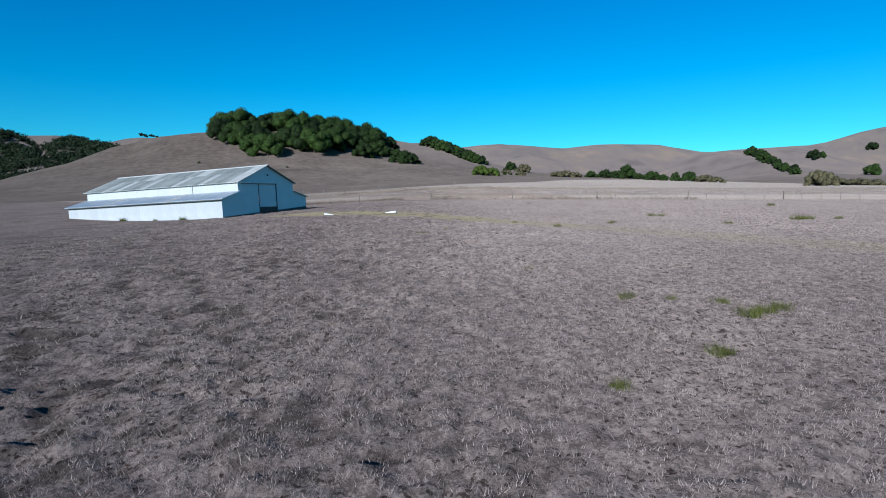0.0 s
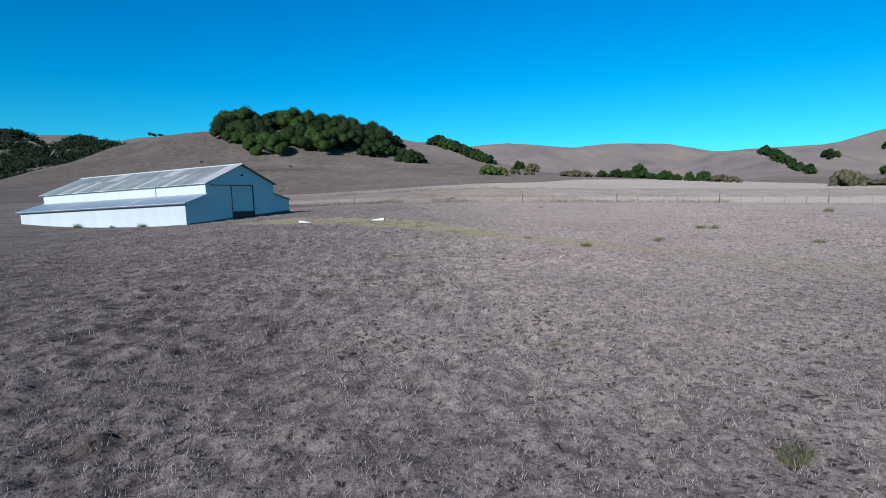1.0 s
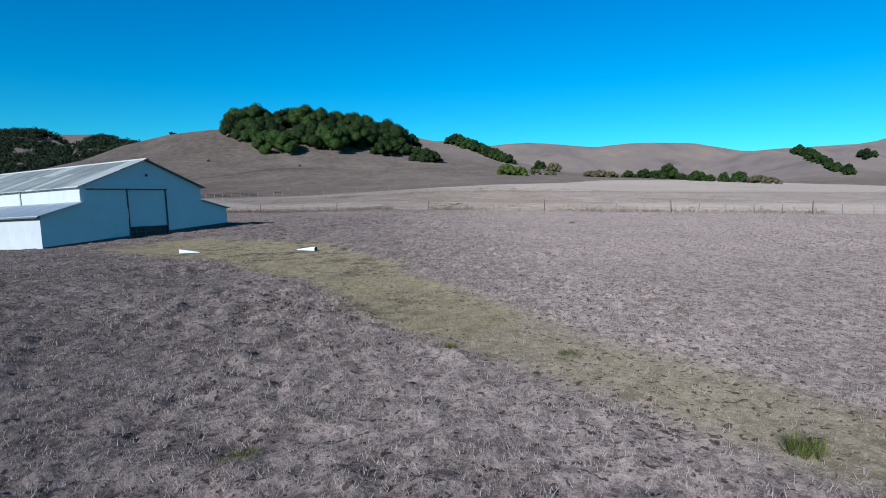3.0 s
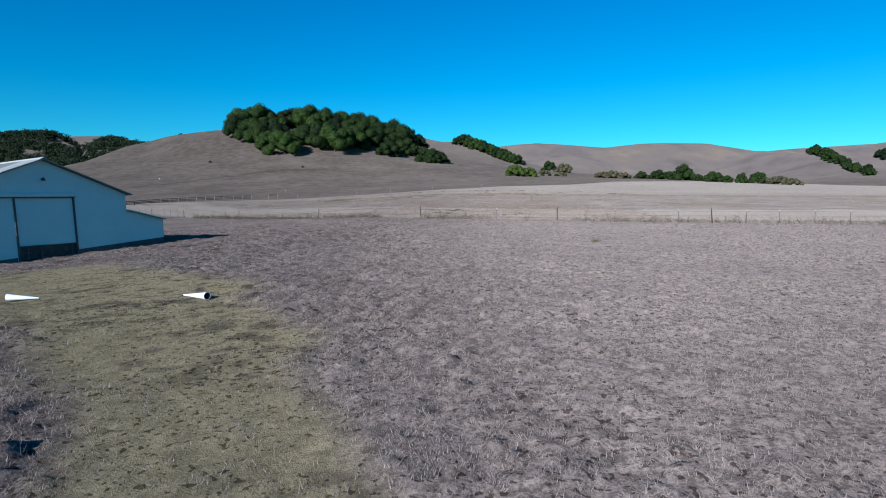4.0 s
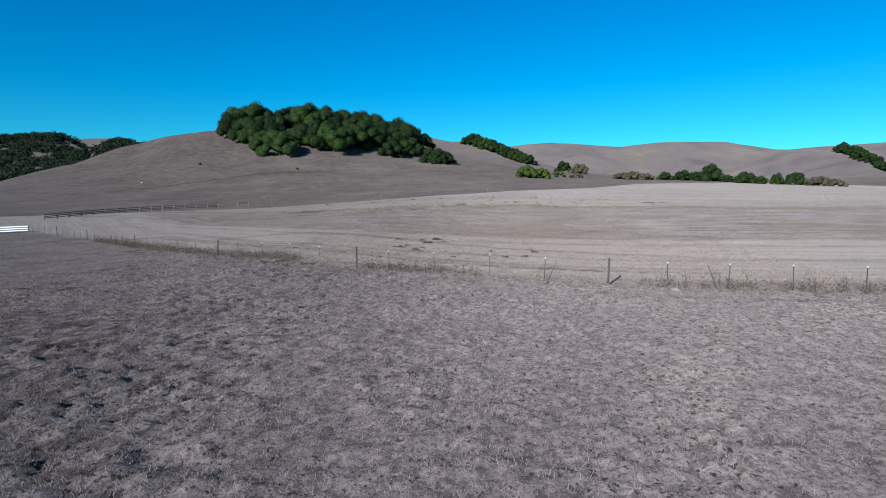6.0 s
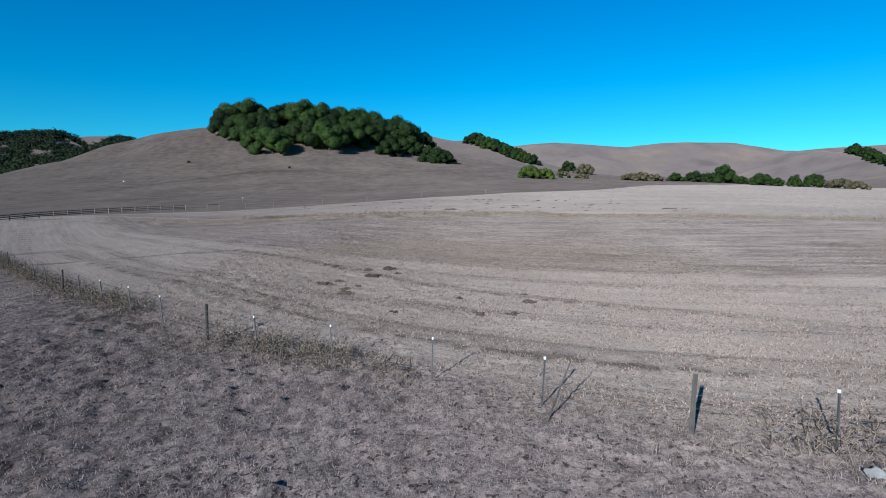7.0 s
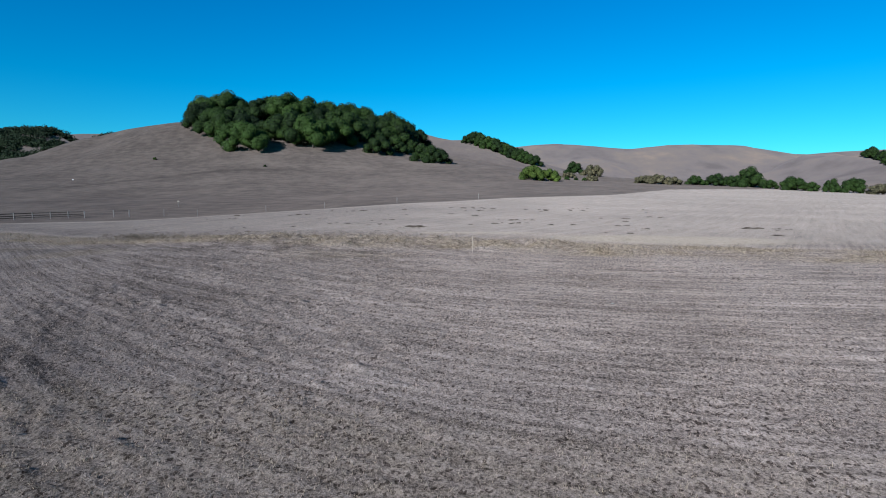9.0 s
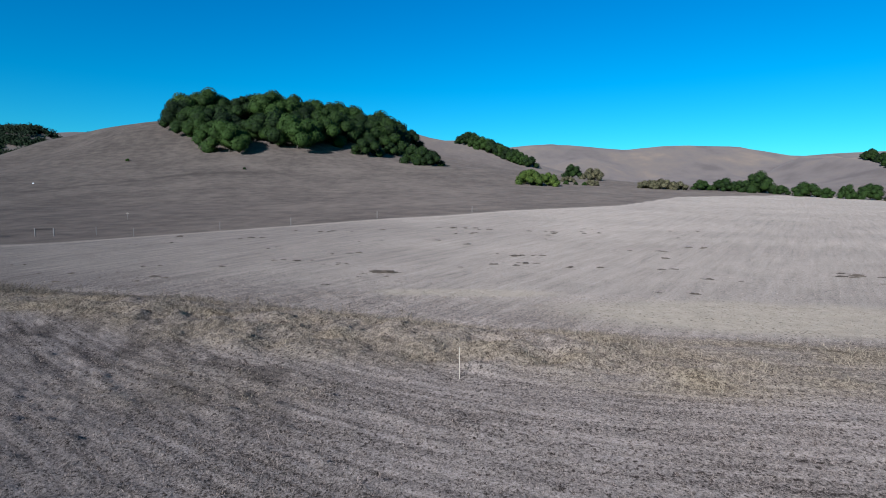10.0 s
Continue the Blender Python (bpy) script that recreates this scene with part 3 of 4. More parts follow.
def build_barn():
    """Local x runs along the gable, y along the length, away from the front gable."""
    bx, by = BARN_X, BARN_Y
    barn = thing("barn", bx, by, 3.0, 0, "long white sheet-metal barn with lean-to sides and weathered grey roof", "barn")
    barn.matrix_basis = Matrix.Translation((bx, by, 2.85)) @ Matrix.Rotation(radians(90 - BARN_TURN), 4, 'Z') @ Matrix.Rotation(radians(-1.43), 4, 'X')
    W, L, mid = BARN_W, BARN_L, BARN_W / 2
    d0, d1, dz = 6.7, 10.35, 4.7
    # front gable, with the doorway cut out, and the back gable
    left = [(0.06, -0.8), (d0, -0.8), (d0, dz), (mid, dz), (mid, H_RIDGE), (LEAN, H_EAVE), (LEAN, H_IN), (0.06, H_LEAN)]
    right = [(d1, -0.8), (W - 0.06, -0.8), (W - 0.06, H_LEAN + 0.1), (W - LEAN, H_IN), (W - LEAN, H_EAVE), (mid, H_RIDGE), (mid, dz), (d1, dz)]
    for o in (left, right):
        part("gable_wall", prism(bmesh.new(), o, 0.0, 0.12), M_GABLE, barn, "pale blue-grey painted sheet gable")
    part("back_gable_wall", prism(bmesh.new(), [(0.06, -0.8), (W - 0.06, -0.8), (W - 0.06, H_LEAN + 0.1), (W - LEAN, H_IN), (W - LEAN, H_EAVE), (mid, H_RIDGE), (LEAN, H_EAVE), (LEAN, H_IN), (0.06, H_LEAN)], L - 0.12, L), M_GABLE, barn)
    # long outer walls and the upper walls under the eaves, in sheets
    n = 14
    step = L / n
    for nm, x0, x1, z0, z1 in (("wall_sheet", 0.0, 0.07, -0.8, H_LEAN - 0.03), ("wall_sheet", W - 0.07, W, -0.8, H_LEAN + 0.06), ("upper_wall_sheet", LEAN, LEAN + 0.07, H_IN - 0.25, H_EAVE - 0.02), ("upper_wall_sheet", W - LEAN - 0.07, W - LEAN, H_IN - 0.25, H_EAVE - 0.02)):
        base = None
        for i in range(n):
            if base is None:
                bm = bmesh.new()
                box(bm, x0, x1, 0.0015, step - 0.0015, z0, z1)
                base = part(nm, bm, M_WHITE, barn)
            else:
                o = new(nm, base.data)
                o.parent = barn
                o.matrix_basis = pose(0, i * step, 0)
    # roofs, sheet by sheet, each with its ribs
    rng = random.Random(5)
    ns = 30
    sw = (L + 0.8) / ns
    xm, zm = LEAN - 0.35 + 0.58 * (mid - LEAN + 0.35), H_EAVE - 0.09 + 0.58 * (H_RIDGE - H_EAVE + 0.12)
    for nm, xa, za, xb, zb, pale_at in (("roof_sheet", LEAN - 0.35, H_EAVE - 0.09, xm, zm, (0, 1, 6, 11, 17, 22, 25)), ("roof_sheet", xm, zm + 0.012, mid, H_RIDGE + 0.042, (0, 1, 9, 10, 19, 20)), ("roof_sheet", W - LEAN + 0.35, H_EAVE - 0.09, mid, H_RIDGE + 0.03, (3, 12)), ("lean_roof_sheet", -0.35, H_LEAN - 0.09, LEAN, H_IN + 0.02, (9, 21)), ("lean_roof_sheet", W + 0.15, H_LEAN + 0.07, W - LEAN, H_IN + 0.02, ())):
        meshes = []
        for kind_mat in (M_LEAN if nm == "lean_roof_sheet" else M_ROOF, M_ROOF_PALE):
            bm = bmesh.new()
            ribbed(bm, xa, za, xb, zb, sw)
            me = bpy.data.meshes.new(nm)
            bm.to_mesh(me)
            bm.free()
            me.materials.append(kind_mat)
            meshes.append(me)
        for i in range(ns):
            o = new(nm, meshes[1 if i in pale_at else 0])
            o.parent = barn
            o.matrix_basis = pose(0, -0.4 + i * sw, rng.uniform(-0.004, 0.004))
    # dark strip running the length of the lean-to eave
    part("eave_gutter", box(bmesh.new(), -0.42, -0.3, -0.42, L + 0.42, H_LEAN - 0.2, H_LEAN - 0.085, 0.02), M_SKIRT, barn, "dark strip under the lean-to eave")
    part("ridge_cap", prism(bmesh.new(), [(mid - 0.25, H_RIDGE + 0.02), (mid, H_RIDGE + 0.12), (mid + 0.25, H_RIDGE + 0.02), (mid, H_RIDGE + 0.17)], -0.42, L + 0.42), M_ROOF_PALE, barn)
    # dark base boards along the front
    for x0, x1 in ((0.0, d0 - 0.05), (d1 + 0.05, W)):
        part("base_board", prism(bmesh.new(), [(x0, -0.7), (x1, -0.7), (x1, 0.45 + 0.056 * x1), (x0, 0.45 + 0.056 * x0)], -0.03, -0.002), M_SKIRT, barn, "dark weathered board along the foot of the gable")
    # dark barge edges
    for a, b_ in (((0, H_LEAN), (LEAN, H_IN)), ((LEAN, H_EAVE), (mid, H_RIDGE)), ((W, H_LEAN + 0.1), (W - LEAN, H_IN)), ((W - LEAN, H_EAVE), (mid, H_RIDGE))):
        part("barge_board", prism(bmesh.new(), [(a[0], a[1] - 0.14), (b_[0], b_[1] - 0.14), (b_[0], b_[1] - 0.03), (a[0], a[1] - 0.03)], -0.05, -0.004), M_GABLE, barn)
    # sliding door, its track and the low gate before it
    door = part("sliding_door", box(bmesh.new(), d0 + 0.12, d1 - 0.05, 0.03, 0.09, 1.5, dz - 0.06), M_GABLE, barn, "pale blue-grey sliding door leaf")
    for x in (d0 + 0.0, d1 - 0.05):
        part("door_post", box(bmesh.new(), x, x + 0.11, -0.05, 0.1, -0.6, dz), M_SKIRT, barn, "dark upright at the doorway")
    part("lower_panel", box(bmesh.new(), d0 + 0.12, d1 - 0.05, 0.04, 0.10, -0.6, 1.48), M_IRON, barn, "dark lower door panel")
    part("door_track", box(bmesh.new(), 3.4, d1 + 0.15, -0.16, -0.004, dz - 0.02, dz + 0.2, 0.02), M_GABLE, barn, "pale box track above the sliding door")
    # dark strip added where shade falls under the door track
    part("track_shadow_gap", box(bmesh.new(), 3.45, d1 + 0.1, -0.12, -0.003, dz - 0.1, dz - 0.022), M_SKIRT, barn, "dark strip for the shade under the track")
    gate = part("gate", rod(bmesh.new(), (d0 + 0.15, -0.06, 1.5), (d1 - 0.1, -0.06, 1.5), 0.04), M_SKIRT, barn, "dark tubular gate across the doorway")
    for z in (0.75, 1.1):
        part("gate_rail", rod(bmesh.new(), (d0 + 0.15, -0.06, z), (d1 - 0.1, -0.06, z), 0.025), M_SKIRT, gate)
    for x in (d0 + 0.55, d0 + 1.35, d1 - 0.4):
        part("gate_upright", rod(bmesh.new(), (x, -0.06, 0.2), (x, -0.06, 1.5), 0.03), M_SKIRT, gate)
    part("gable_lamp", rod(rod(bmesh.new(), (mid - 0.1, -0.001, 5.85), (mid - 0.1, -0.3, 5.9), 0.03), (mid - 0.1, -0.3, 5.95), (mid - 0.1, -0.3, 5.72), 0.04, 0.13, 10), M_IRON, barn, "small dark lamp high on the gable")
    part("downpipe", rod(bmesh.new(), (LEAN - 0.08, 7.7, H_IN), (LEAN - 0.08, 7.7, H_EAVE - 0.1), 0.05), M_WHITE, barn)
    part("barn_floor", box(bmesh.new(), 0.1, W - 0.1, 0.14, L - 0.14, -0.6, 0.02), M_SOIL, barn)
    return barn


build_barn()


# ---------------------------------------------------------------- trees
def leaf_tris(rng, centres, radii, count, size):
    """Small leaf clumps spread over rounded lobes; returns vertices and triangles."""
    k = rng.choice(len(centres), count, p=radii ** 2 / (radii ** 2).sum())
    d = rng.normal(size=(count, 3))
    d[:, 2] = np.where(d[:, 2] < -0.6, -d[:, 2] * 0.6, d[:, 2])
    d /= np.linalg.norm(d, axis=1)[:, None]
    lump = 1 + 0.13 * vnoise(d[:, 0] * 2.6 + k * 7.3, d[:, 1] * 2.6 + d[:, 2] * 3.4, 61) + 0.05 * vnoise(d[:, 0] * 6 + k * 3.1, d[:, 1] * 6 + d[:, 2] * 7, 62)
    p = centres[k] + d * (radii[k] * rng.uniform(0.88, 1.02, count) * lump)[:, None] * np.array([1, 1, 0.9])
    nrm = d + rng.normal(scale=0.36, size=(count, 3))
    nrm /= np.linalg.norm(nrm, axis=1)[:, None]
    a = np.cross(nrm, rng.normal(size=(count, 3)))
    a /= np.linalg.norm(a, axis=1)[:, None]
    b = np.cross(nrm, a)
    s = size * rng.uniform(0.6, 1.25, count)[:, None]
    v = np.stack([p - a * s - b * s * 0.5, p + a * s - b * s * 0.5, p + b * s], 1)
    return v.reshape(-1, 3), np.arange(count * 3).reshape(-1, 3)


def lobes(rng, n, height, spread, low):
    """Rounded masses of foliage, spread over a dome by the golden angle."""
    up = (np.arange(n) + rng.uniform(0.1, 0.9, n)) / n
    ang = np.arange(n) * 2.39996 + rng.uniform(-0.5, 0.5, n)
    rad = spread * 0.60 * np.sqrt(1 - 0.93 * up ** 1.7) * rng.uniform(0.72, 1.04, n)
    c = np.stack([rad * np.cos(ang), rad * np.sin(ang), height * (low + 0.10 + up * (0.76 - low))], 1)
    r = np.minimum(spread * (0.17 + 0.19 * rng.uniform(0, 1, n)), height * 0.31)
    c = np.concatenate([c, [(0, 0, height * 0.42), (spread * 0.2, 0, height * 0.5), (-spread * 0.2, 0, height * 0.5)]])
    return c, np.concatenate([r, [height * 0.36, height * 0.28, height * 0.28]])


def foliage_cores(centres, radii, k):
    """Closed dark masses inside the lobes, so that no daylight falls through."""
    bm = bmesh.new()
    for c, r in zip(centres, radii):
        bmesh.ops.create_icosphere(bm, subdivisions=1, radius=r * k, matrix=Matrix.Translation(Vector(c)))
    v = np.array([q.co[:] for q in bm.verts])
    f = np.array([[q.index for q in p.verts] for p in bm.faces])
    bm.free()
    return v, f


def build_tree(name, seed, height, spread, low, leaf, count, size, trunk_r=0.35, masses=12):
    rng = np.random.default_rng(seed)
    tree = thing(name, 0, 0)
    c, r = lobes(rng, masses, height, spread, low)
    bm = bmesh.new()
    rod(bm, (0, 0, -0.8), (0.1, 0.05, height * 0.34), trunk_r * 1.25, trunk_r * 0.75, 8)
    for i in range(1, 7):
        rod(bm, (0.1, 0.05, height * rng.uniform(0.16, 0.33)), Vector(c[i]) * 0.92, trunk_r * 0.45, trunk_r * 0.15, 5)
    part("trunk", bm, M_BARK, tree)
    v, f = leaf_tris(rng, c, r, count, size)
    vi, fi = foliage_cores(c, r, 0.84)
    v, f = np.concatenate([v, vi]), np.concatenate([f, fi + len(v)])
    link_mesh("crown", mesh_np("crown", v, f), leaf, tree)
    return tree


def plant(proto, x, y, s, turn, label, category, group, sz=None, sink=0.4):
    m = Matrix.Translation((x, y, gz(x, y) - sink)) @ Matrix.Rotation(turn, 4, 'Z') @ Matrix.Diagonal((s, s, sz or s, 1))
    return tagged(copy_thing(proto, m), label, category, group)


def retire(proto):
    for o in (*proto.children_recursive, proto):
        bpy.data.objects.remove(o)


OAKS = [build_tree("oak_tree", 100 + i, 17, 18 + i % 3, 0.03, M_LEAF, 8500, 0.40) for i in range(5)]
BUSHES = [build_tree("bush", 200 + i, 6, 9, 0.02, M_LEAF_BRIGHT, 3600, 0.22, 0.16, 14) for i in range(3)]
SHRUBS = [build_tree("shrub", 300 + i, 5, 9, 0.02, M_LEAF_OLIVE, 3600, 0.20, 0.12, 16) for i in range(2)]

rng_t = random.Random(11)
DENSE = "dark green evergreen oak in a dense hilltop grove"
# front edge of the grove: x, y, size
for x, y, s in ((-186, 470, 1.0), (-165, 458, 0.95), (-152, 447, 0.8), (-137, 436, 0.98), (-122, 460, 1.05), (-105, 458, 1.12), (-131, 458, 0.9), (-92, 498, 1.05), (-62, 534, 0.95), (-176, 466, 0.85), (-112, 468, 1.0), (-97, 478, 1.05), (-82, 508, 0.95), (-73, 522, 0.95), (-146, 456, 0.9), (-158, 464, 0.95)):
    plant(rng_t.choice(OAKS), x, y, s, rng_t.uniform(0, 6.28), DENSE, "tree", "hilltop grove")
# trees behind, up to the crest and over it
for row, (xa, ya, xb, yb, count) in enumerate(((-192, 480, -64, 524, 11), (-198, 492, -66, 546, 12), (-192, 506, -58, 562, 12), (-178, 522, -50, 580, 10))):
    for i in range(count):
        u = (i + 0.5 + rng_t.uniform(-0.3, 0.3)) / count
        plant(rng_t.choice(OAKS), xa + u * (xb - xa), ya + u * (yb - ya) + rng_t.uniform(-4, 4), rng_t.uniform(0.75, 1.22), rng_t.uniform(0, 6.28), DENSE, "tree", "hilltop grove")
for x, y, s in ((-67, 477, 0.72), (-36, 470, 0.62), (-30, 464, 0.6), (-24, 458, 0.5), (-50, 520, 0.55), (-56, 500, 0.45)):
    plant(rng_t.choice(OAKS), x, y, s, rng_t.uniform(0, 6.28), "single round green oak on the dry slope below the grove", "tree", "trees below the grove")
# tree line on the descending ridge
for i in range(15):
    u = i / 14
    plant(rng_t.choice(OAKS), -22 + u * 76, 780 - u * 40 + rng_t.uniform(-6, 6), rng_t.uniform(0.58, 0.85), rng_t.uniform(0, 6.28), "dark green oak in a line down the ridge", "tree", "ridge tree line")
for i in range(17):
    u = i / 16
    plant(rng_t.choice(OAKS), 520 - 55 * u + rng_t.uniform(-5, 5), 925 - u * 215, rng_t.uniform(0.5, 0.72) * (1.25 - 0.5 * u), rng_t.uniform(0, 6.28), "dark green oak in a line down the far spur", "tree", "spur tree line")
# valley trees beyond the stubble field
for x, y, s, sz in ((113, 411, 0.33, 0.29), (123, 412, 0.41, 0.36), (130, 412, 0.33, 0.31), (139, 411, 0.55, 0.57), (147, 405, 0.28, 0.26), (152, 394, 0.44, 0.38), (159, 392, 0.31, 0.26), (167, 390, 0.28, 0.36), (177, 390, 0.43, 0.40), (143, 412, 0.39, 0.38)):
    plant(rng_t.choice(OAKS), x, y, s, rng_t.uniform(0, 6.28), "round green tree at the edge of the stubble field", "tree", "valley trees", sz)
for x, y, s, sz in ((28, 384, 1.1, 1.15), (36, 384, 0.9, 0.95)):
    plant(rng_t.choice(BUSHES), x, y, s, rng_t.uniform(0, 6.28), "bright green bush at the foot of the hill", "bush", "valley bushes", sz)
for x, y, s, sz in ((68, 449, 1.2, 1.3), (85, 404, 0.9, 0.8), (92, 405, 1.1, 0.95), (99, 405, 0.9, 0.8), (183, 380, 1.2, 1.0), (190, 378, 1.0, 0.8), (50, 420, 0.7, 0.6), (60, 408, 0.7, 0.6), (160, 232, 0.9, 1.3), (166, 236, 0.9, 1.2), (190, 262, 1.0, 0.7), (205, 270, 1.2, 0.7), (225, 285, 1.2, 0.7)):
    plant(rng_t.choice(SHRUBS), x, y, s, rng_t.uniform(0, 6.28), "olive-brown leafless-looking shrub at the field edge", "shrub", "valley shrubs", sz)
for x, y, s in ((746, 944, 1.1), (996, 1265, 1.0), (793, 1164, 1.1), (60, 470, 0.45), (820, 1180, 0.7)):
    plant(rng_t.choice(OAKS), x, y, s, rng_t.uniform(0, 6.28), "lone dark oak on a far bare hillside", "tree", "hillside trees")
for x, y, s in ((-181, 411, 0.09), (-112, 400, 0.07), (47, 404, 0.11), (52, 406, 0.09), (56, 405, 0.1)):
    plant(OAKS[0], x, y, s, 0.4, "small dark bush on the bare slope", "bush", "slope bushes", sink=0.1)
for proto in OAKS + BUSHES + SHRUBS:
    retire(proto)


def build_far_woods():
    """Oak woods on the far hill, with bare glades, and the trees on the knoll beside it."""
    rng = np.random.default_rng(77)
    vs, fs, o = [], [], 0
    spots_w = [(rng.uniform(-1420, -770), 1105 + 325 * rng.uniform() ** 0.8, rng.uniform(0.8, 1.5)) for _ in range(2200)]
    spots_w += [(rng.uniform(-1085, -1030), rng.uniform(1985, 2015), rng.uniform(0.45, 0.7)) for _ in range(16)]
    for x, y, s in spots_w:
        if y < 1900 and vnoise(np.array([x / 90]), np.array([y / 60]), 91)[0] < -0.78:
            continue
        if 1305 < y < 1320 and -1120 < x < -1066:
            continue
        c, r = lobes(rng, 4, 14 * s, 17 * s, 0.05)
        v, f = leaf_tris(rng, c, r, 130, 1.7)
        v = v + np.array([x, y, gz(x, y) - 1])
        vs.append(v)
        fs.append(f + o)
        o += len(v)
    ob = link_mesh("far_woods", mesh_np("far_woods", np.concatenate(vs), np.concatenate(fs)), M_LEAF_FAR)
    tagged(ob, "dark green oak woods covering a far hillside", "woods", "", "stuff")


build_far_woods()


M_STAKE = plain("pale_stake_wood", (0.28, 0.235, 0.18), (0.42, 0.36, 0.28), 6.0, 0.8)


# ---------------------------------------------------------------- markers, rock, mounds
def on_ground(x, y):
    return gz(x, y)


def build_cone(x, y, tx, ty):
    """A white cone lying on its side, hollow, its point towards (tx, ty)."""
    length = math.hypot(tx - x, ty - y)
    c = thing("marker_cone", x, y, on_ground(x, y) + 0.05, math.degrees(math.atan2(ty - y, tx - x)), "white hollow marker cone lying on its side on dry grass", "cone", "marker cones")
    bm = bmesh.new()
    seg, r = 24, 0.135
    rim = [bm.verts.new((0, r * math.cos(a), r + r * math.sin(a))) for a in (2 * math.pi * i / seg for i in range(seg))]
    tip = [bm.verts.new((length, 0.02 * math.cos(a), 0.05 + 0.02 * math.sin(a))) for a in (2 * math.pi * i / seg for i in range(seg))]
    inn = [bm.verts.new((0.0, 0.92 * r * math.cos(a), r + 0.92 * r * math.sin(a))) for a in (2 * math.pi * i / seg for i in range(seg))]
    for i in range(seg):
        j = (i + 1) % seg
        bm.faces.new((rim[i], rim[j], tip[j], tip[i]))
        bm.faces.new((rim[j], rim[i], inn[i], inn[j]))
    bm.faces.new(tip)
    bmesh.ops.recalc_face_normals(bm, faces=bm.faces[:])
    part("cone_shell", bm, M_CAPWHITE, c)
    # inner surface coloured dark for the shade within the hollow cone
    bm = bmesh.new()
    inn = [bm.verts.new((0.0, 0.92 * r * math.cos(a), r + 0.92 * r * math.sin(a))) for a in (2 * math.pi * i / seg for i in range(seg))]
    deep = bm.verts.new((length * 0.8, 0, 0.09))
    for i in range(seg):
        bm.faces.new((inn[(i + 1) % seg], inn[i], deep))
    part("cone_lining", bm, M_SKIRT, c, "hollow inside of the cone, coloured dark for its shade")
    return c


build_cone(-5.0, 59.4, -6.3, 60.15)
build_cone(-13.0, 59.9, -12.0, 60.2)


def lump(name, size, seed, material, flat):
    bm = bmesh.new()
    bmesh.ops.create_icosphere(bm, subdivisions=3, radius=1.0)
    for v in bm.verts:
        p = v.co.copy()
        k = 1 + 0.35 * noise.noise(p * 1.3 + Vector((seed, 0, 0))) + 0.16 * noise.noise(p * 3.6 + Vector((0, seed, 0)))
        v.co = Vector((p.x * k * size, p.y * k * size * 0.85, max(p.z, -0.35) * k * size * flat))
    return part(name, bm, material)


rock = lump("rock", 0.17, 3, M_ROCK, 0.75)
rock.matrix_basis = pose(15.4, 95.0, on_ground(15.4, 95.0) + 0.1)
tagged(rock, "pale grey rounded boulder beside the wire fence", "rock")
for x, y, k in ((14.6, 140.2, 0.45), (19.3, 138.2, 0.4)):
    st = new("stone", rock.data)
    st.matrix_basis = pose(x, y, on_ground(x, y) + 0.02, 0, 0, x * 40) @ Matrix.Diagonal((k, k, k, 1))
    tagged(st, "small pale stone lying in the stubble", "stone", "field stones")

rng_m = random.Random(8)


def clod_heap(seed, material):
    """A low heap of loose clods, broken by small pits."""
    bm = bmesh.new()
    bmesh.ops.create_icosphere(bm, subdivisions=3, radius=1.0)
    for v in bm.verts:
        q = v.co.copy()
        s1, s2 = Vector((seed, 0, 0)), Vector((0, seed, 0))
        k = 0.85 + 0.55 * noise.noise(q * 1.5 + s1) + 0.38 * noise.noise(q * 3.7 + s2) + 0.22 * noise.noise(q * 8.0 + s1)
        up = max(q.z, -0.3) * k * 0.34 + 0.16 * noise.noise(Vector((q.x * 4.2, q.y * 4.2, seed)))
        v.co = Vector((q.x * k, q.y * k * 0.8, up)) * 0.5
    return part("soil_mound", bm, material)


MOUNDS = [clod_heap(20 + i, M_SOIL) for i in range(4)]
spots = [(1.7, 118.3, 1.7), (0.4, 118.1, 1.1), (1.2, 115.9, 1.9), (-2.0, 119.5, 1.1), (-2.9, 120.2, 0.8), (-1.0, 113.8, 1.2), (-0.5, 113.4, 0.9), (-1.5, 114.3, 0.8), (1.0, 113.2, 0.8), (0.5, 112.5, 0.9), (0.7, 111.4, 1.2), (6.6, 110.2, 0.8), (9.9, 109.4, 0.9), (7.7, 107.2, 0.9), (9.1, 107.2, 0.8), (-1.7, 107.4, 0.7), (4.0, 107.6, 0.6), (9.8, 111.1, 0.6), (-6, 118.5, 0.8), (-8, 121, 0.7)]
for x, y, k in spots:
    for j in range(3 if k > 1.0 else 1):
        xx, yy = (x, y) if j == 0 else (x + rng_m.uniform(-1.2, 1.2) * k, y + rng_m.uniform(-0.9, 0.9) * k)
        kk = k * rng_m.uniform(0.6, 0.8) * (1 if j == 0 else 0.5)
        o = new("soil_mound", MOUNDS[rng_m.randrange(4)].data)
        o.matrix_basis = pose(xx, yy, on_ground(xx, yy) + 0.01, 0, 0, rng_m.uniform(-30, 30)) @ Matrix.Diagonal((kk, kk, kk, 1))
        tagged(o, "low dark mound of loose burrow soil on stubble", "soil mound", "burrow mounds")
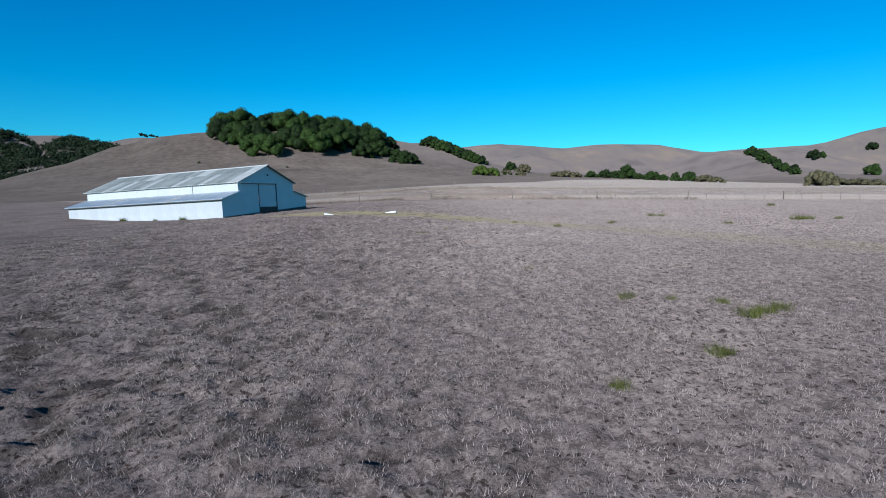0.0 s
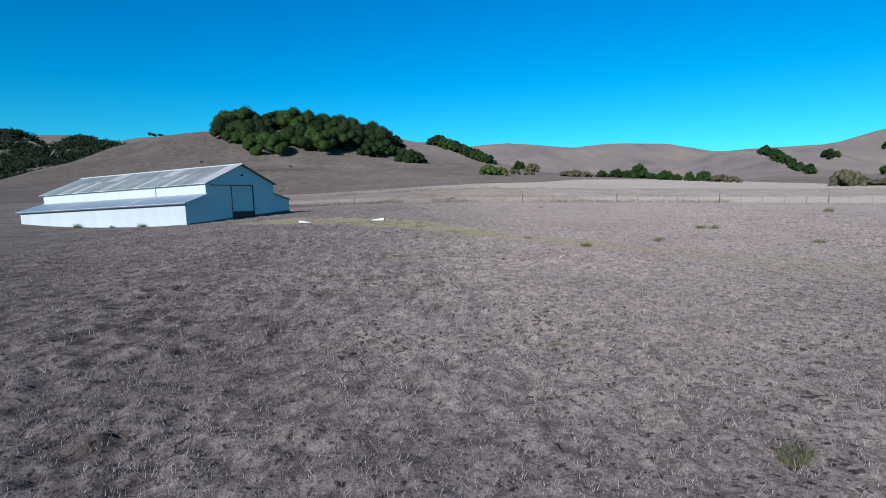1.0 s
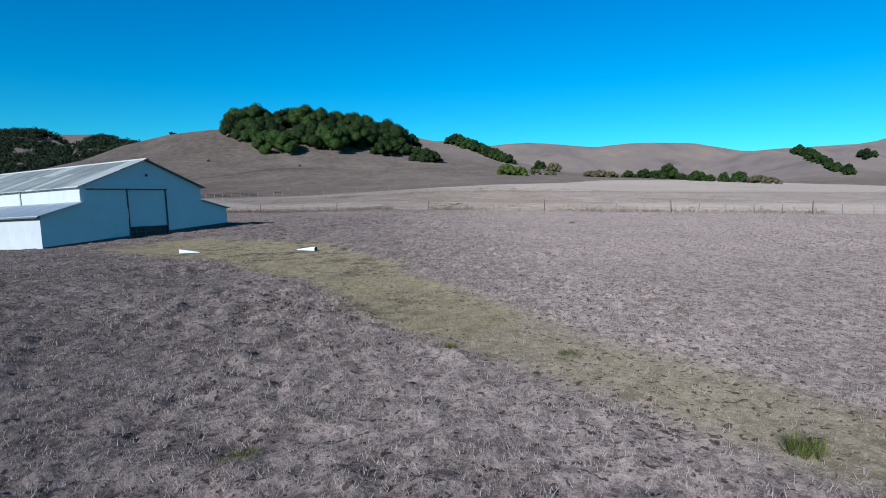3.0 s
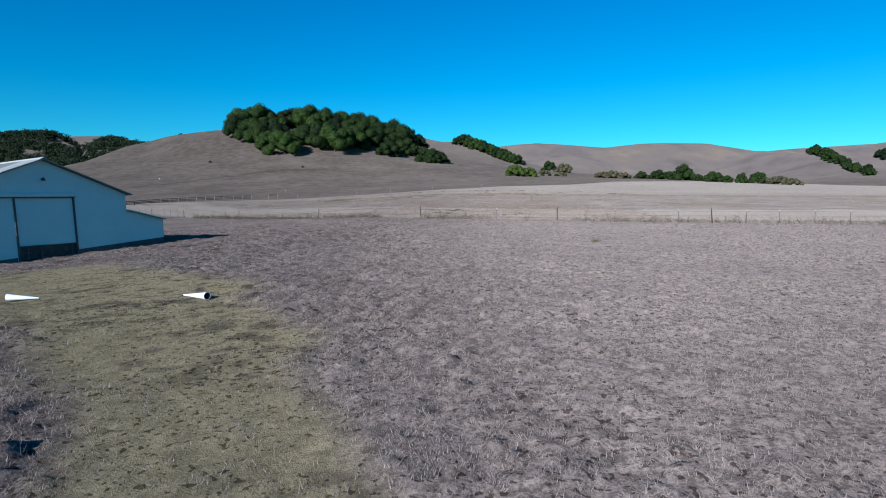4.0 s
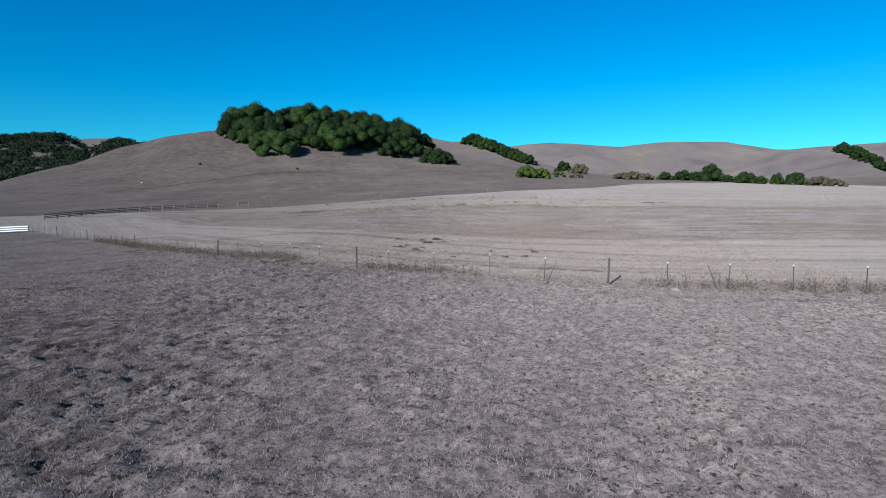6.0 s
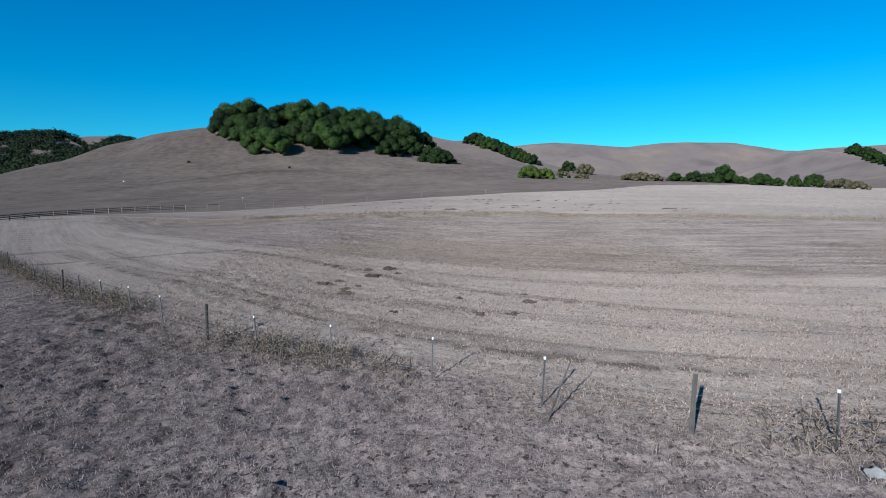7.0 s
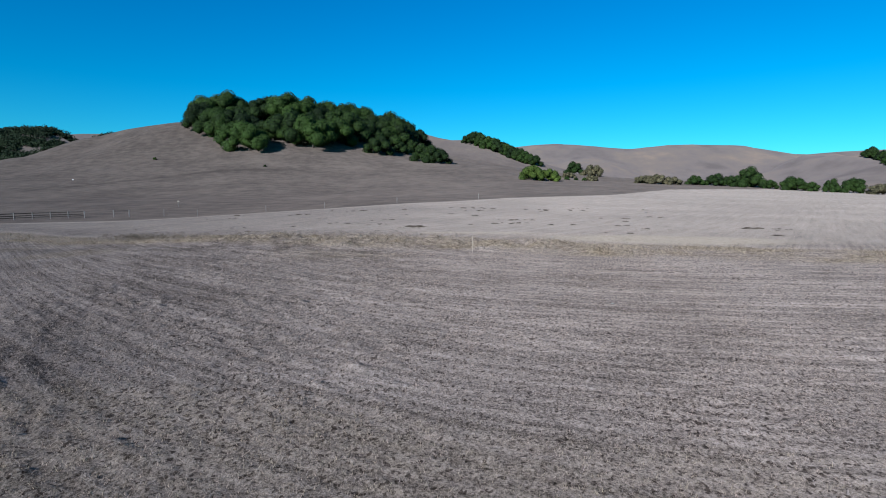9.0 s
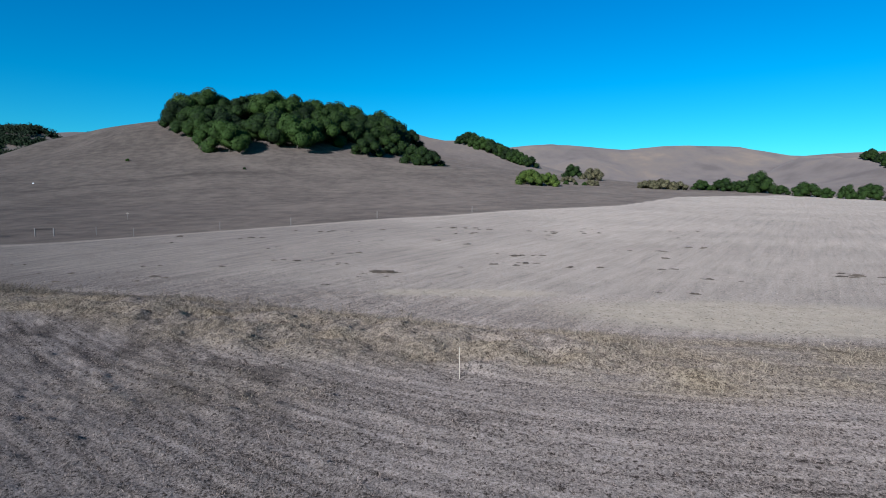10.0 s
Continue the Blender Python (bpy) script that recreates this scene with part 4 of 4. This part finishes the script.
# clods on the pale field past the bank
clods = []
while len(clods) < 150:
    cx, cy = rng_m.uniform(-42, 40), 171 + 52 * rng_m.random() ** 1.3
    if cy < float(line_y(cx, (-60, -30.6, -11, 1.2, 10.4, 18, 40), (193, 178, 170, 166, 163, 163, 162))) or cy > float(line_y(cx, (-57, -48, -26, 2, 43), (204, 212, 224, 238, 270))):
        continue
    for _ in range(rng_m.choice((1, 1, 2, 3, 5))):
        clods.append((cx + rng_m.gauss(0, 1.4), cy + rng_m.gauss(0, 0.5)))
for xx, yy in clods:
    kk = rng_m.uniform(0.2, 0.52)
    o = new("soil_mound", MOUNDS[rng_m.randrange(4)].data)
    o.matrix_basis = pose(xx, yy, on_ground(xx, yy) + 0.01, 0, 0, rng_m.uniform(-25, 15)) @ Matrix.Diagonal((kk * rng_m.uniform(1.2, 2.6), kk * rng_m.uniform(0.5, 0.9), kk * 1.1, 1))
    tagged(o, "low dark mound of loose burrow soil on the pale field", "soil mound", "field mounds")
o = new("soil_mound", MOUNDS[0].data)
o.matrix_basis = pose(0.9, 178.6, on_ground(0.9, 178.6) + 0.02) @ Matrix.Diagonal((2.6, 1.3, 1.2, 1))
tagged(o, "broad dark mound of burrow soil on the pale field", "soil mound", "field mounds")
for m_ in MOUNDS:
    bpy.data.objects.remove(m_)


# ---------------------------------------------------------------- fences
def fence_point(s):
    """A point of the wire fence, s metres along it from the bend post; right is positive."""
    xs = np.linspace(-120, 120, 4801)
    ys = np.interp(xs, FENCE_X, FENCE_Y)
    d = np.concatenate([[0], np.cumsum(np.hypot(np.diff(xs), np.diff(ys)))])
    d = d - np.interp(-2.0, xs, d)
    return float(np.interp(s, d, xs)), float(np.interp(s, d, ys))


def build_wire_fence():
    fence = thing("wire_fence", -2.0, 102.9, on_ground(-2.0, 102.9), 0, "sagging wire fence on old wooden and white-topped steel posts", "fence")
    base = Vector(fence.matrix_basis.translation)
    rng = random.Random(4)
    tops = []
    # wooden posts stand at uneven intervals along the older stretch, steel ones between them
    xs_w = (-75.8, -64.8, -53.4, -35.4, -17.3, -2.0)
    run_w = [-sum(math.dist((a, np.interp(a, FENCE_X, FENCE_Y)), (b, np.interp(b, FENCE_X, FENCE_Y))) for a, b in zip(xs_w[k:-1], xs_w[k + 1:])) for k in range(6)]
    proto = {}
    for i in range(-25, 25):
        s = float(np.interp(i, (0, 1, 2, 3, 4, 5, 6, 7, 24), (0, 2.6, 5.75, 9.2, 12.6, 16.0, 18.8, 21.5, 73.2))) if i >= 0 else float(np.interp(i, (-25, -20, -15, -10, -5, 0), run_w))
        x, y = fence_point(s)
        wooden = i % 5 == 0
        x, y = x + rng.uniform(-0.05, 0.05), y + rng.uniform(-0.06, 0.06)
        z = on_ground(x, y)
        h = 1.45 if wooden else 1.3
        key = "wooden_post" if wooden else "steel_post"
        if key not in proto:
            bm = bmesh.new()
            if wooden:
                rod(bm, (0, 0, -0.3), (0, 0, 1.45), 0.06, 0.05, 8)
            else:
                box(bm, -0.02, 0.02, -0.006, 0.006, -0.3, 1.3)
                box(bm, -0.006, 0.006, 0.006, 0.04, -0.3, 1.3)
            proto[key] = part(key, bm, M_POST if wooden else M_TPOST, fence)
            o = proto[key]
        else:
            o = new(key, proto[key].data)
            o.parent = fence
        lean = rng.uniform(-4, 4)
        o.matrix_basis = Matrix.Translation(Vector((x, y, z)) - base) @ pose(0, 0, 0, rng.uniform(-3, 3), lean, rng.uniform(-20, 20))
        if not wooden and i > -4:
            if "cap" not in proto:
                proto["cap"] = part("white_top", box(bmesh.new(), -0.021, 0.021, -0.008, 0.041, 1.235, 1.302), M_CAPWHITE, o, "white-painted post top")
            else:
                c = new("white_top", proto["cap"].data)
                c.parent = o
        tops.append(Vector((x, y, z)) - base)
    for k, hz in enumerate((0.35, 0.7, 1.0, 1.2)):
        bm = bmesh.new()
        prev = None
        ring = []
        for a, b in zip(tops[:-1], tops[1:]):
            for j in range(4):
                u = j / 4
                p = a.lerp(b, u) + Vector((0, 0, hz - 0.10 * u * (1 - u) * (1 + (k % 2))))
                ring.append(p)
        ring.append(tops[-1] + Vector((0, 0, hz)))
        for p in ring:
            cur = [bm.verts.new(p + Vector((0, 0.005 * math.cos(q), 0.005 * math.sin(q)))) for q in (0, 2.1, 4.2)]
            if prev:
                for j in range(3):
                    bm.faces.new((prev[j], prev[(j + 1) % 3], cur[(j + 1) % 3], cur[j]))
            prev = cur
        part("wire", bm, M_WIRE, fence)
    return fence


build_wire_fence()


def build_rail_fence():
    x0, y0 = -66.0, 219.0
    fence = thing("rail_fence", x0, y0, on_ground(x0, y0), 0, "weathered grey two-rail wooden fence at the foot of the hill", "fence")
    base = Vector(fence.matrix_basis.translation)
    pp = None
    prev = None
    bend = ((-70.5, 217.8), (-73, 217.2), (-80, 213.5), (-87, 205), (-92, 194), (-95.5, 182))
    run = np.concatenate([[0], np.cumsum([math.dist(a_, b_) for a_, b_ in zip(bend[:-1], bend[1:])])])
    spots_ = [(-62.4, 219.6), (-65.4, 219.2)] + [(float(np.interp(d_, run, [q[0] for q in bend])), float(np.interp(d_, run, [q[1] for q in bend]))) for d_ in np.arange(0, run[-1], 2.9)]
    for i, (x, y) in enumerate(spots_):
        z = on_ground(x, y)
        if pp is None:
            pp = part("post", box(bmesh.new(), -0.075, 0.075, -0.075, 0.075, -0.3, 1.35, 0.012), M_RAILWOOD, fence)
            o = pp
        else:
            o = new("post", pp.data)
            o.parent = fence
        o.matrix_basis = Matrix.Translation(Vector((x, y, z)) - base) @ pose(0, 0, 0, 0, 0, 15)
        cur = Vector((x, y, z)) - base
        if prev is not None and i != 2:
            for hz in ((1.2, 0.75, 0.4) if i > 2 else (1.2,)):
                bm = bmesh.new()
                rod(bm, prev + Vector((0, 0.09, hz)), cur + Vector((0, 0.09, hz)), 0.085, 0.085, 4)
                part("rail", bm, M_RAILDARK, fence)
        prev = cur
    return fence


build_rail_fence()


def build_board_fence():
    """A short run of white boards that ends the wire fence near the barn."""
    ends = ((-75.2, 158.4), (-78.4, 157.2), (-82.6, 156.4), (-86.6, 155.6))
    fence = thing("board_fence", *ends[0], on_ground(*ends[0]), 0, "white-painted three-board fence standing in dry pasture", "fence")
    base = Vector(fence.matrix_basis.translation)
    feet = [Vector((x, y, on_ground(x, y))) - base for x, y in ends]
    for a, b in zip(feet[:-1], feet[1:]):
        along = (b - a)
        side = Vector((along.y, -along.x, 0)).normalized() * -0.07
        for hz in (0.38, 0.74, 1.1):
            bm = bmesh.new()
            for p in (a, b):
                for dx, dz in ((0, -0.09), (0.03, -0.09), (0.03, 0.09), (0, 0.09)):
                    bm.verts.new(p + side * (1 + dx / 0.07) + Vector((0, 0, hz + dz)))
            v = list(bm.verts)
            for i in range(4):
                bm.faces.new((v[i], v[(i + 1) % 4], v[4 + (i + 1) % 4], v[4 + i]))
            bm.faces.new(v[:4])
            bm.faces.new(v[4:][::-1])
            bmesh.ops.recalc_face_normals(bm, faces=bm.faces[:])
            part("board", bm, M_CAPWHITE, fence)
    post = None
    for a, b in zip(feet[:-1], feet[1:]):
        for u in (0.0, 0.5):
            p = a.lerp(b, u)
            if post is None:
                post = part("post", box(bmesh.new(), -0.06, 0.06, -0.06, 0.06, -0.3, 1.25, 0.01), M_RAILWOOD, fence, "weathered wooden post")
                o = post
            else:
                o = new("post", post.data)
                o.parent = fence
            o.matrix_basis = Matrix.Translation(p)
    return fence


build_board_fence()
for x, y in ((-47.0, 217.5), (-37, 226), (-26, 230.5), (-12, 239), (6, 250), (-56, 221)):
    p = thing("boundary_post", x, y, on_ground(x, y), 0, "thin weathered boundary post between field and hill", "post", "boundary posts")
    part("stake", rod(bmesh.new(), (0, 0, -0.3), (0.03, 0, 1.35), 0.05, 0.045, 6), M_RAILWOOD, p)

p = thing("marker_stake", 8.4, 154.4, on_ground(8.4, 154.4), 0, "thin pale wooden stake standing in the grassy bank", "stake")
part("stake", box(bmesh.new(), -0.013, 0.013, -0.01, 0.01, -0.3, 1.2, 0.002), M_STAKE, p)
# post topped by a pale shape like a perched bird
p = thing("hill_marker", -70.5, 250.0, on_ground(-70.5, 250.0), 0, "short post with a small pale bird-like shape on the slope", "marker post")
part("stake", rod(bmesh.new(), (0, 0, -0.3), (0, 0, 1.4), 0.05), M_RAILWOOD, p)
part("marker_head", rod(rod(bmesh.new(), (-0.3, 0, 1.38), (0.0, 0, 1.5), 0.05, 0.09, 8), (0.0, 0, 1.5), (0.3, 0, 1.34), 0.09, 0.04, 8), M_STAKE, p, "pale bird-like shape with spread wings")
p = lump("white_stone", 0.36, 9, M_CAPWHITE, 0.8)
p.matrix_basis = pose(-182.4, 351.3, on_ground(-182.4, 351.3) + 0.3)
tagged(p, "white stone lying on the bare hillside", "stone")
for (x, y), (ex, ey, ez) in (((9.5, 96.9), (0.75, 1.2, 1.15)), ((17.6, 95.6), (-0.35, 0.5, 1.25))):
    st = thing("dead_branch", x, y, on_ground(x, y), 0, "dark dead branch leaning beside the fence", "branch", "dead branches")
    bm = bmesh.new()
    rod(bm, (0, 0, -0.1), (ex * 0.55, ey * 0.55, ez * 0.55), 0.026, 0.02, 6)
    rod(bm, (ex * 0.55, ey * 0.55, ez * 0.55), (ex, ey, ez), 0.02, 0.012, 6)
    rod(bm, (ex * 0.6, ey * 0.6, ez * 0.6), (ex * 0.6 + 0.3, ey * 0.7, ez * 0.62), 0.015, 0.008, 5)
    part("limb", bm, M_POST, st)


# ---------------------------------------------------------------- grass
def blades(rng, x, y, z, per, h0, h1, lean, width):
    """Tufts of pointed blades at the given places; returns vertices and triangles."""
    n = len(x) * per
    cx, cy, cz = np.repeat(x, per), np.repeat(y, per), np.repeat(z, per)
    big = np.repeat(rng.uniform(0.7, 1.3, len(x)), per)
    a = rng.uniform(0, 2 * np.pi, n)
    r = rng.uniform(0.0, 0.10, n) * big
    bx, by = cx + r * np.cos(a), cy + r * np.sin(a)
    h = rng.uniform(h0, h1, n) * big
    w = rng.uniform(0.5, 1.0, n) * width
    q = a + rng.normal(scale=0.8, size=n)
    out = h * rng.uniform(0.2, 1.0, n) * lean
    px, py = -np.sin(a + 0.7) * w, np.cos(a + 0.7) * w
    v = np.stack([np.stack([bx - px, by - py, cz - 0.03], 1), np.stack([bx + px, by + py, cz - 0.03], 1), np.stack([bx + out * np.cos(q), by + out * np.sin(q), cz + h], 1)], 1)
    return v.reshape(-1, 3), np.arange(n * 3).reshape(-1, 3)


def scatter(rng, count, x0, x1, y0, y1):
    return rng.uniform(x0, x1, count), rng.uniform(y0, y1, count)


def field(name, material, sets, label):
    """One mesh of many tufts: sets of (x, y, blades per tuft, least and most height, lean, width)."""
    rng = np.random.default_rng(len(name) * 7 + len(sets))
    vs, fs, o = [], [], 0
    for x, y, per, h0, h1, lean, width in sets:
        z = ground_z(x, y) + tussocks(x, y, nearness(x, y))
        v, f = blades(rng, x, y, z, per, h0, h1, lean, width)
        vs.append(v)
        fs.append(f + o)
        o += len(v)
    ob = link_mesh(name, mesh_np(name, np.concatenate(vs), np.concatenate(fs)), material)
    return tagged(ob, label, "grass", "", "stuff")


def grass_sets():
    rng = np.random.default_rng(21)
    past, stub, straw = [], [], []
    for count, x0, x1, y0, y1, per, scale in ((270000, -7, 20, 6, 170, 5, 0.75), (60000, -28, 42, 6, 178, 4, 1.0), (30000, -80, 90, 10, 200, 4, 1.6)):
        x, y = scatter(rng, count, x0, x1, y0, y1)
        z = zones(x, y)
        if scale > 0.8:
            far_off = (x < -7) | (x > 20)
            x, y, z = x[far_off], y[far_off], {q: w[far_off] for q, w in z.items()}
            count = len(x)
        clump = 0.5 + 0.5 * vnoise(x / 0.8, y / 0.8, 51) + 0.35 * vnoise(x / 3.1, y / 3.1, 52)
        keep = rng.uniform(0, 1, count) < np.clip(0.6 * clump + 0.45, 0.3, 1)
        keep &= (z["dust"] < 0.4) & (rng.uniform(0, 1, count) > 0.85 * z["mown"]) & ~((x < -11) & (x > -50) & (np.abs((x - BARN_X) * 0.375 + (y - BARN_Y) * 0.927 - 8.8) < 9.1) & ((x - BARN_X) * -0.927 + (y - BARN_Y) * 0.375 > -0.3))
        u = rng.uniform(0, 1, count)
        yel = keep & (u < z["yellow"])
        st = keep & (u >= z["yellow"]) & (z["stubble"] > 0.5)
        pa = keep & (u >= z["yellow"]) & ~st & (z["hill"] < 0.5)
        past.append((x[pa], y[pa], per, 0.04 * scale, 0.125 * scale, 1.3, 0.011 * scale))
        stub.append((x[st], y[st], per - 1, 0.025 * scale, 0.075 * scale, 1.5, 0.011 * scale))
        straw.append((x[yel], y[yel], per, 0.04 * scale, 0.11 * scale, 1.4, 0.016 * scale))
    # a few taller stalks
    x, y = scatter(rng, 15000, -14, 28, 6, 150)
    z = zones(x, y)
    k = (z["dust"] < 0.3) & (vnoise(x / 2.2, y / 2.2, 58) > 0.0)
    past.append((x[k], y[k], 3, 0.05, 0.16, 1.0, 0.006))
    # cut straw lying on the stubble
    x, y = scatter(rng, 75000, -14, 26, 96, 157)
    z = zones(x, y)
    k = (z["stubble"] > 0.5) & (z["yellow"] < 0.5)
    stub.append((x[k], y[k], 2, 0.015, 0.07, 3.5, 0.009))
    # withered leaf litter strewn over the pale strip beside the fence
    x, y = scatter(rng, 52000, -12, 26, 96, 128)
    z = zones(x, y)
    k = (z["stubble"] > 0.5) & (z["pale"] > 0.35) & (vnoise(x / 0.7, y / 0.7, 59) + 0.6 * vnoise(x / 3, y / 3, 60) > -0.35)
    stub.append((x[k], y[k], 2, 0.03, 0.085, 1.3, 0.030))
    # tall grass on the bank
    x, y = scatter(rng, 46000, -60, 60, 150, 195)
    z = zones(x, y)
    k = (z["yellow"] > 0.55) & (rng.uniform(0, 1, len(x)) < 0.4 + 0.6 * vnoise(x / 1.3, y / 1.0, 53))
    straw.append((x[k], y[k], 7, 0.10, 0.36, 1.4, 0.013))
    # rank grass along the wire fence
    x = rng.uniform(-60, 70, 3000)
    y = np.interp(x, FENCE_X, FENCE_Y) + rng.normal(scale=0.8, size=len(x)) + 0.1
    k = rng.uniform(0, 1, len(x)) < 0.4 + 0.6 * vnoise(x / 2.5, y / 2.5, 54)
    straw.append((x[k], y[k], 6, 0.06, 0.20, 1.2, 0.012))
    return past, stub, straw


PAST, STUB, STRAW = grass_sets()
field("pasture_grass", M_GRASS, PAST, "short dry grey-buff tussocks of grazed pasture grass")
field("stubble", M_STUB, STUB, "pale cut stubble stalks in rows on bare soil")
field("straw_grass", M_STRAW, STRAW, "rank yellow dry grass on the bank and along the fence")


def build_weeds():
    """Dead branching weeds with dark seed heads along the wire fence."""
    rng = np.random.default_rng(5)
    vs, fs, o = [], [], 0

    def strip(p, q, w):
        nonlocal o
        d = q - p
        s = np.cross(d, rng.normal(size=3))
        s = s / (np.linalg.norm(s) + 1e-9) * w
        vs.append(np.array([p - s, p + s, q + s * 0.5, q - s * 0.5]))
        fs.append(np.arange(4) + o)
        o += 4

    for i in range(4300):
        x = rng.uniform(-50, 44)
        if i >= 3700:
            x = -28 + 4.0 * rng.normal() if i < 4100 else rng.uniform(-16, 6)
            y = float(np.interp(x, (-60, -30.6, -11, 1.2, 10.4), (189, 175, 167.5, 163.2, 159.6))) + rng.normal(scale=0.7)
            z, h = gz(x, y), rng.uniform(0.2, 0.75)
        elif x > 4 and rng.uniform() < 0.5:
            continue
        elif vnoise(np.array([x / 3.2]), np.array([0.3]), 57)[0] < -0.25 and x < 14 or 10.8 < x < 13.4 and i % 9:
            continue
        else:
            y = float(np.interp(x, FENCE_X, FENCE_Y)) + rng.normal(scale=0.6) + 0.15
            z = gz(x, y)
            h = rng.uniform(0.15, 0.45) if rng.uniform() < 0.75 else rng.uniform(0.45, 0.95)
        root = np.array([x, y, z - 0.05])
        top = root + np.array([rng.normal(scale=0.12), rng.normal(scale=0.12), h])
        strip(root, top, 0.009)
        for _ in range(rng.integers(3, 7)):
            a = root + (top - root) * rng.uniform(0.35, 0.95)
            b = a + np.array([rng.normal(scale=0.16), rng.normal(scale=0.16), rng.uniform(0.05, 0.25)])
            strip(a, b, 0.007)
            for _ in range(2):
                strip(b, b + rng.normal(scale=0.03, size=3), 0.018)
    ob = link_mesh("dead_weeds", mesh_np("dead_weeds", np.concatenate(vs), np.array(fs)), M_WEED)
    tagged(ob, "dead brown branching weeds with dark seed heads along the fence", "weeds", "", "stuff")


build_weeds()


def build_tuft(name, seed, material, count, h0, h1, r):
    rng = np.random.default_rng(seed)
    k = max(1, count // 8)
    a, d = rng.uniform(0, 6.28, k), r * np.sqrt(rng.uniform(0, 1, k))
    v, f = blades(rng, d * np.cos(a), d * np.sin(a), np.zeros(k), 8, h0, h1, 0.9, 0.008)
    return link_mesh(name, mesh_np(name, v, f), material)


TUFTS = [build_tuft("grass_tuft", 70 + i, M_GREEN, 420, 0.10, 0.34, 0.30) for i in range(3)]
for i, (x, y, k) in enumerate(((5.8, 17.1, 0.8), (7.1, 16.8, 0.6), (8.4, 16.3, 0.8), (8.6, 15.0, 1.1), (9.7, 15.4, 1.0), (9.1, 15.2, 0.9), (6.3, 12.2, 0.9), (3.5, 10.6, 0.7), (27.0, 41.0, 1.7), (28.0, 41.4, 1.2), (30.6, 41.8, 0.9), (19.6, 37.2, 1.0), (3.5, 21.9, 0.6), (40.2, 66.4, 1.5), (-1.3, 34.2, 1.0), (0.4, 36.7, 0.7), (17.6, 45.7, 1.1), (18.4, 45.6, 1.0), (7.9, 37.1, 0.8), (12.0, 38.3, 0.9), (12.3, 77.0, 0.8), (-3.2, 97.0, 0.4), (3.0, 41.5, 0.6), (5.5, 41.0, 0.6))):
    o = new("grass_tuft", TUFTS[i % 3].data)
    o.matrix_basis = pose(x, y, on_ground(x, y), 0, 0, 47 * i) @ Matrix.Diagonal((k, k, k, 1))
    tagged(o, "yellow-green grass tuft growing in dry pasture", "grass tuft", "green grass tufts")
for i, (lx, s_) in enumerate(((6.3, 1.2), (17.0, 1.3), (11.0, 0.8))):
    b = radians(BARN_TURN)
    x, y = BARN_X - math.cos(b) * lx - math.sin(b) * 0.45, BARN_Y + math.sin(b) * lx - math.cos(b) * 0.45
    o = new("grass_tuft", TUFTS[i].data)
    o.matrix_basis = pose(x, y, on_ground(x, y), 0, 0, 31 * i) @ Matrix.Diagonal((s_, s_, s_ * 1.3, 1))
    tagged(o, "grey-green weed clump against the barn wall", "weed", "barn weeds")
for t_ in TUFTS:
    bpy.data.objects.remove(t_)
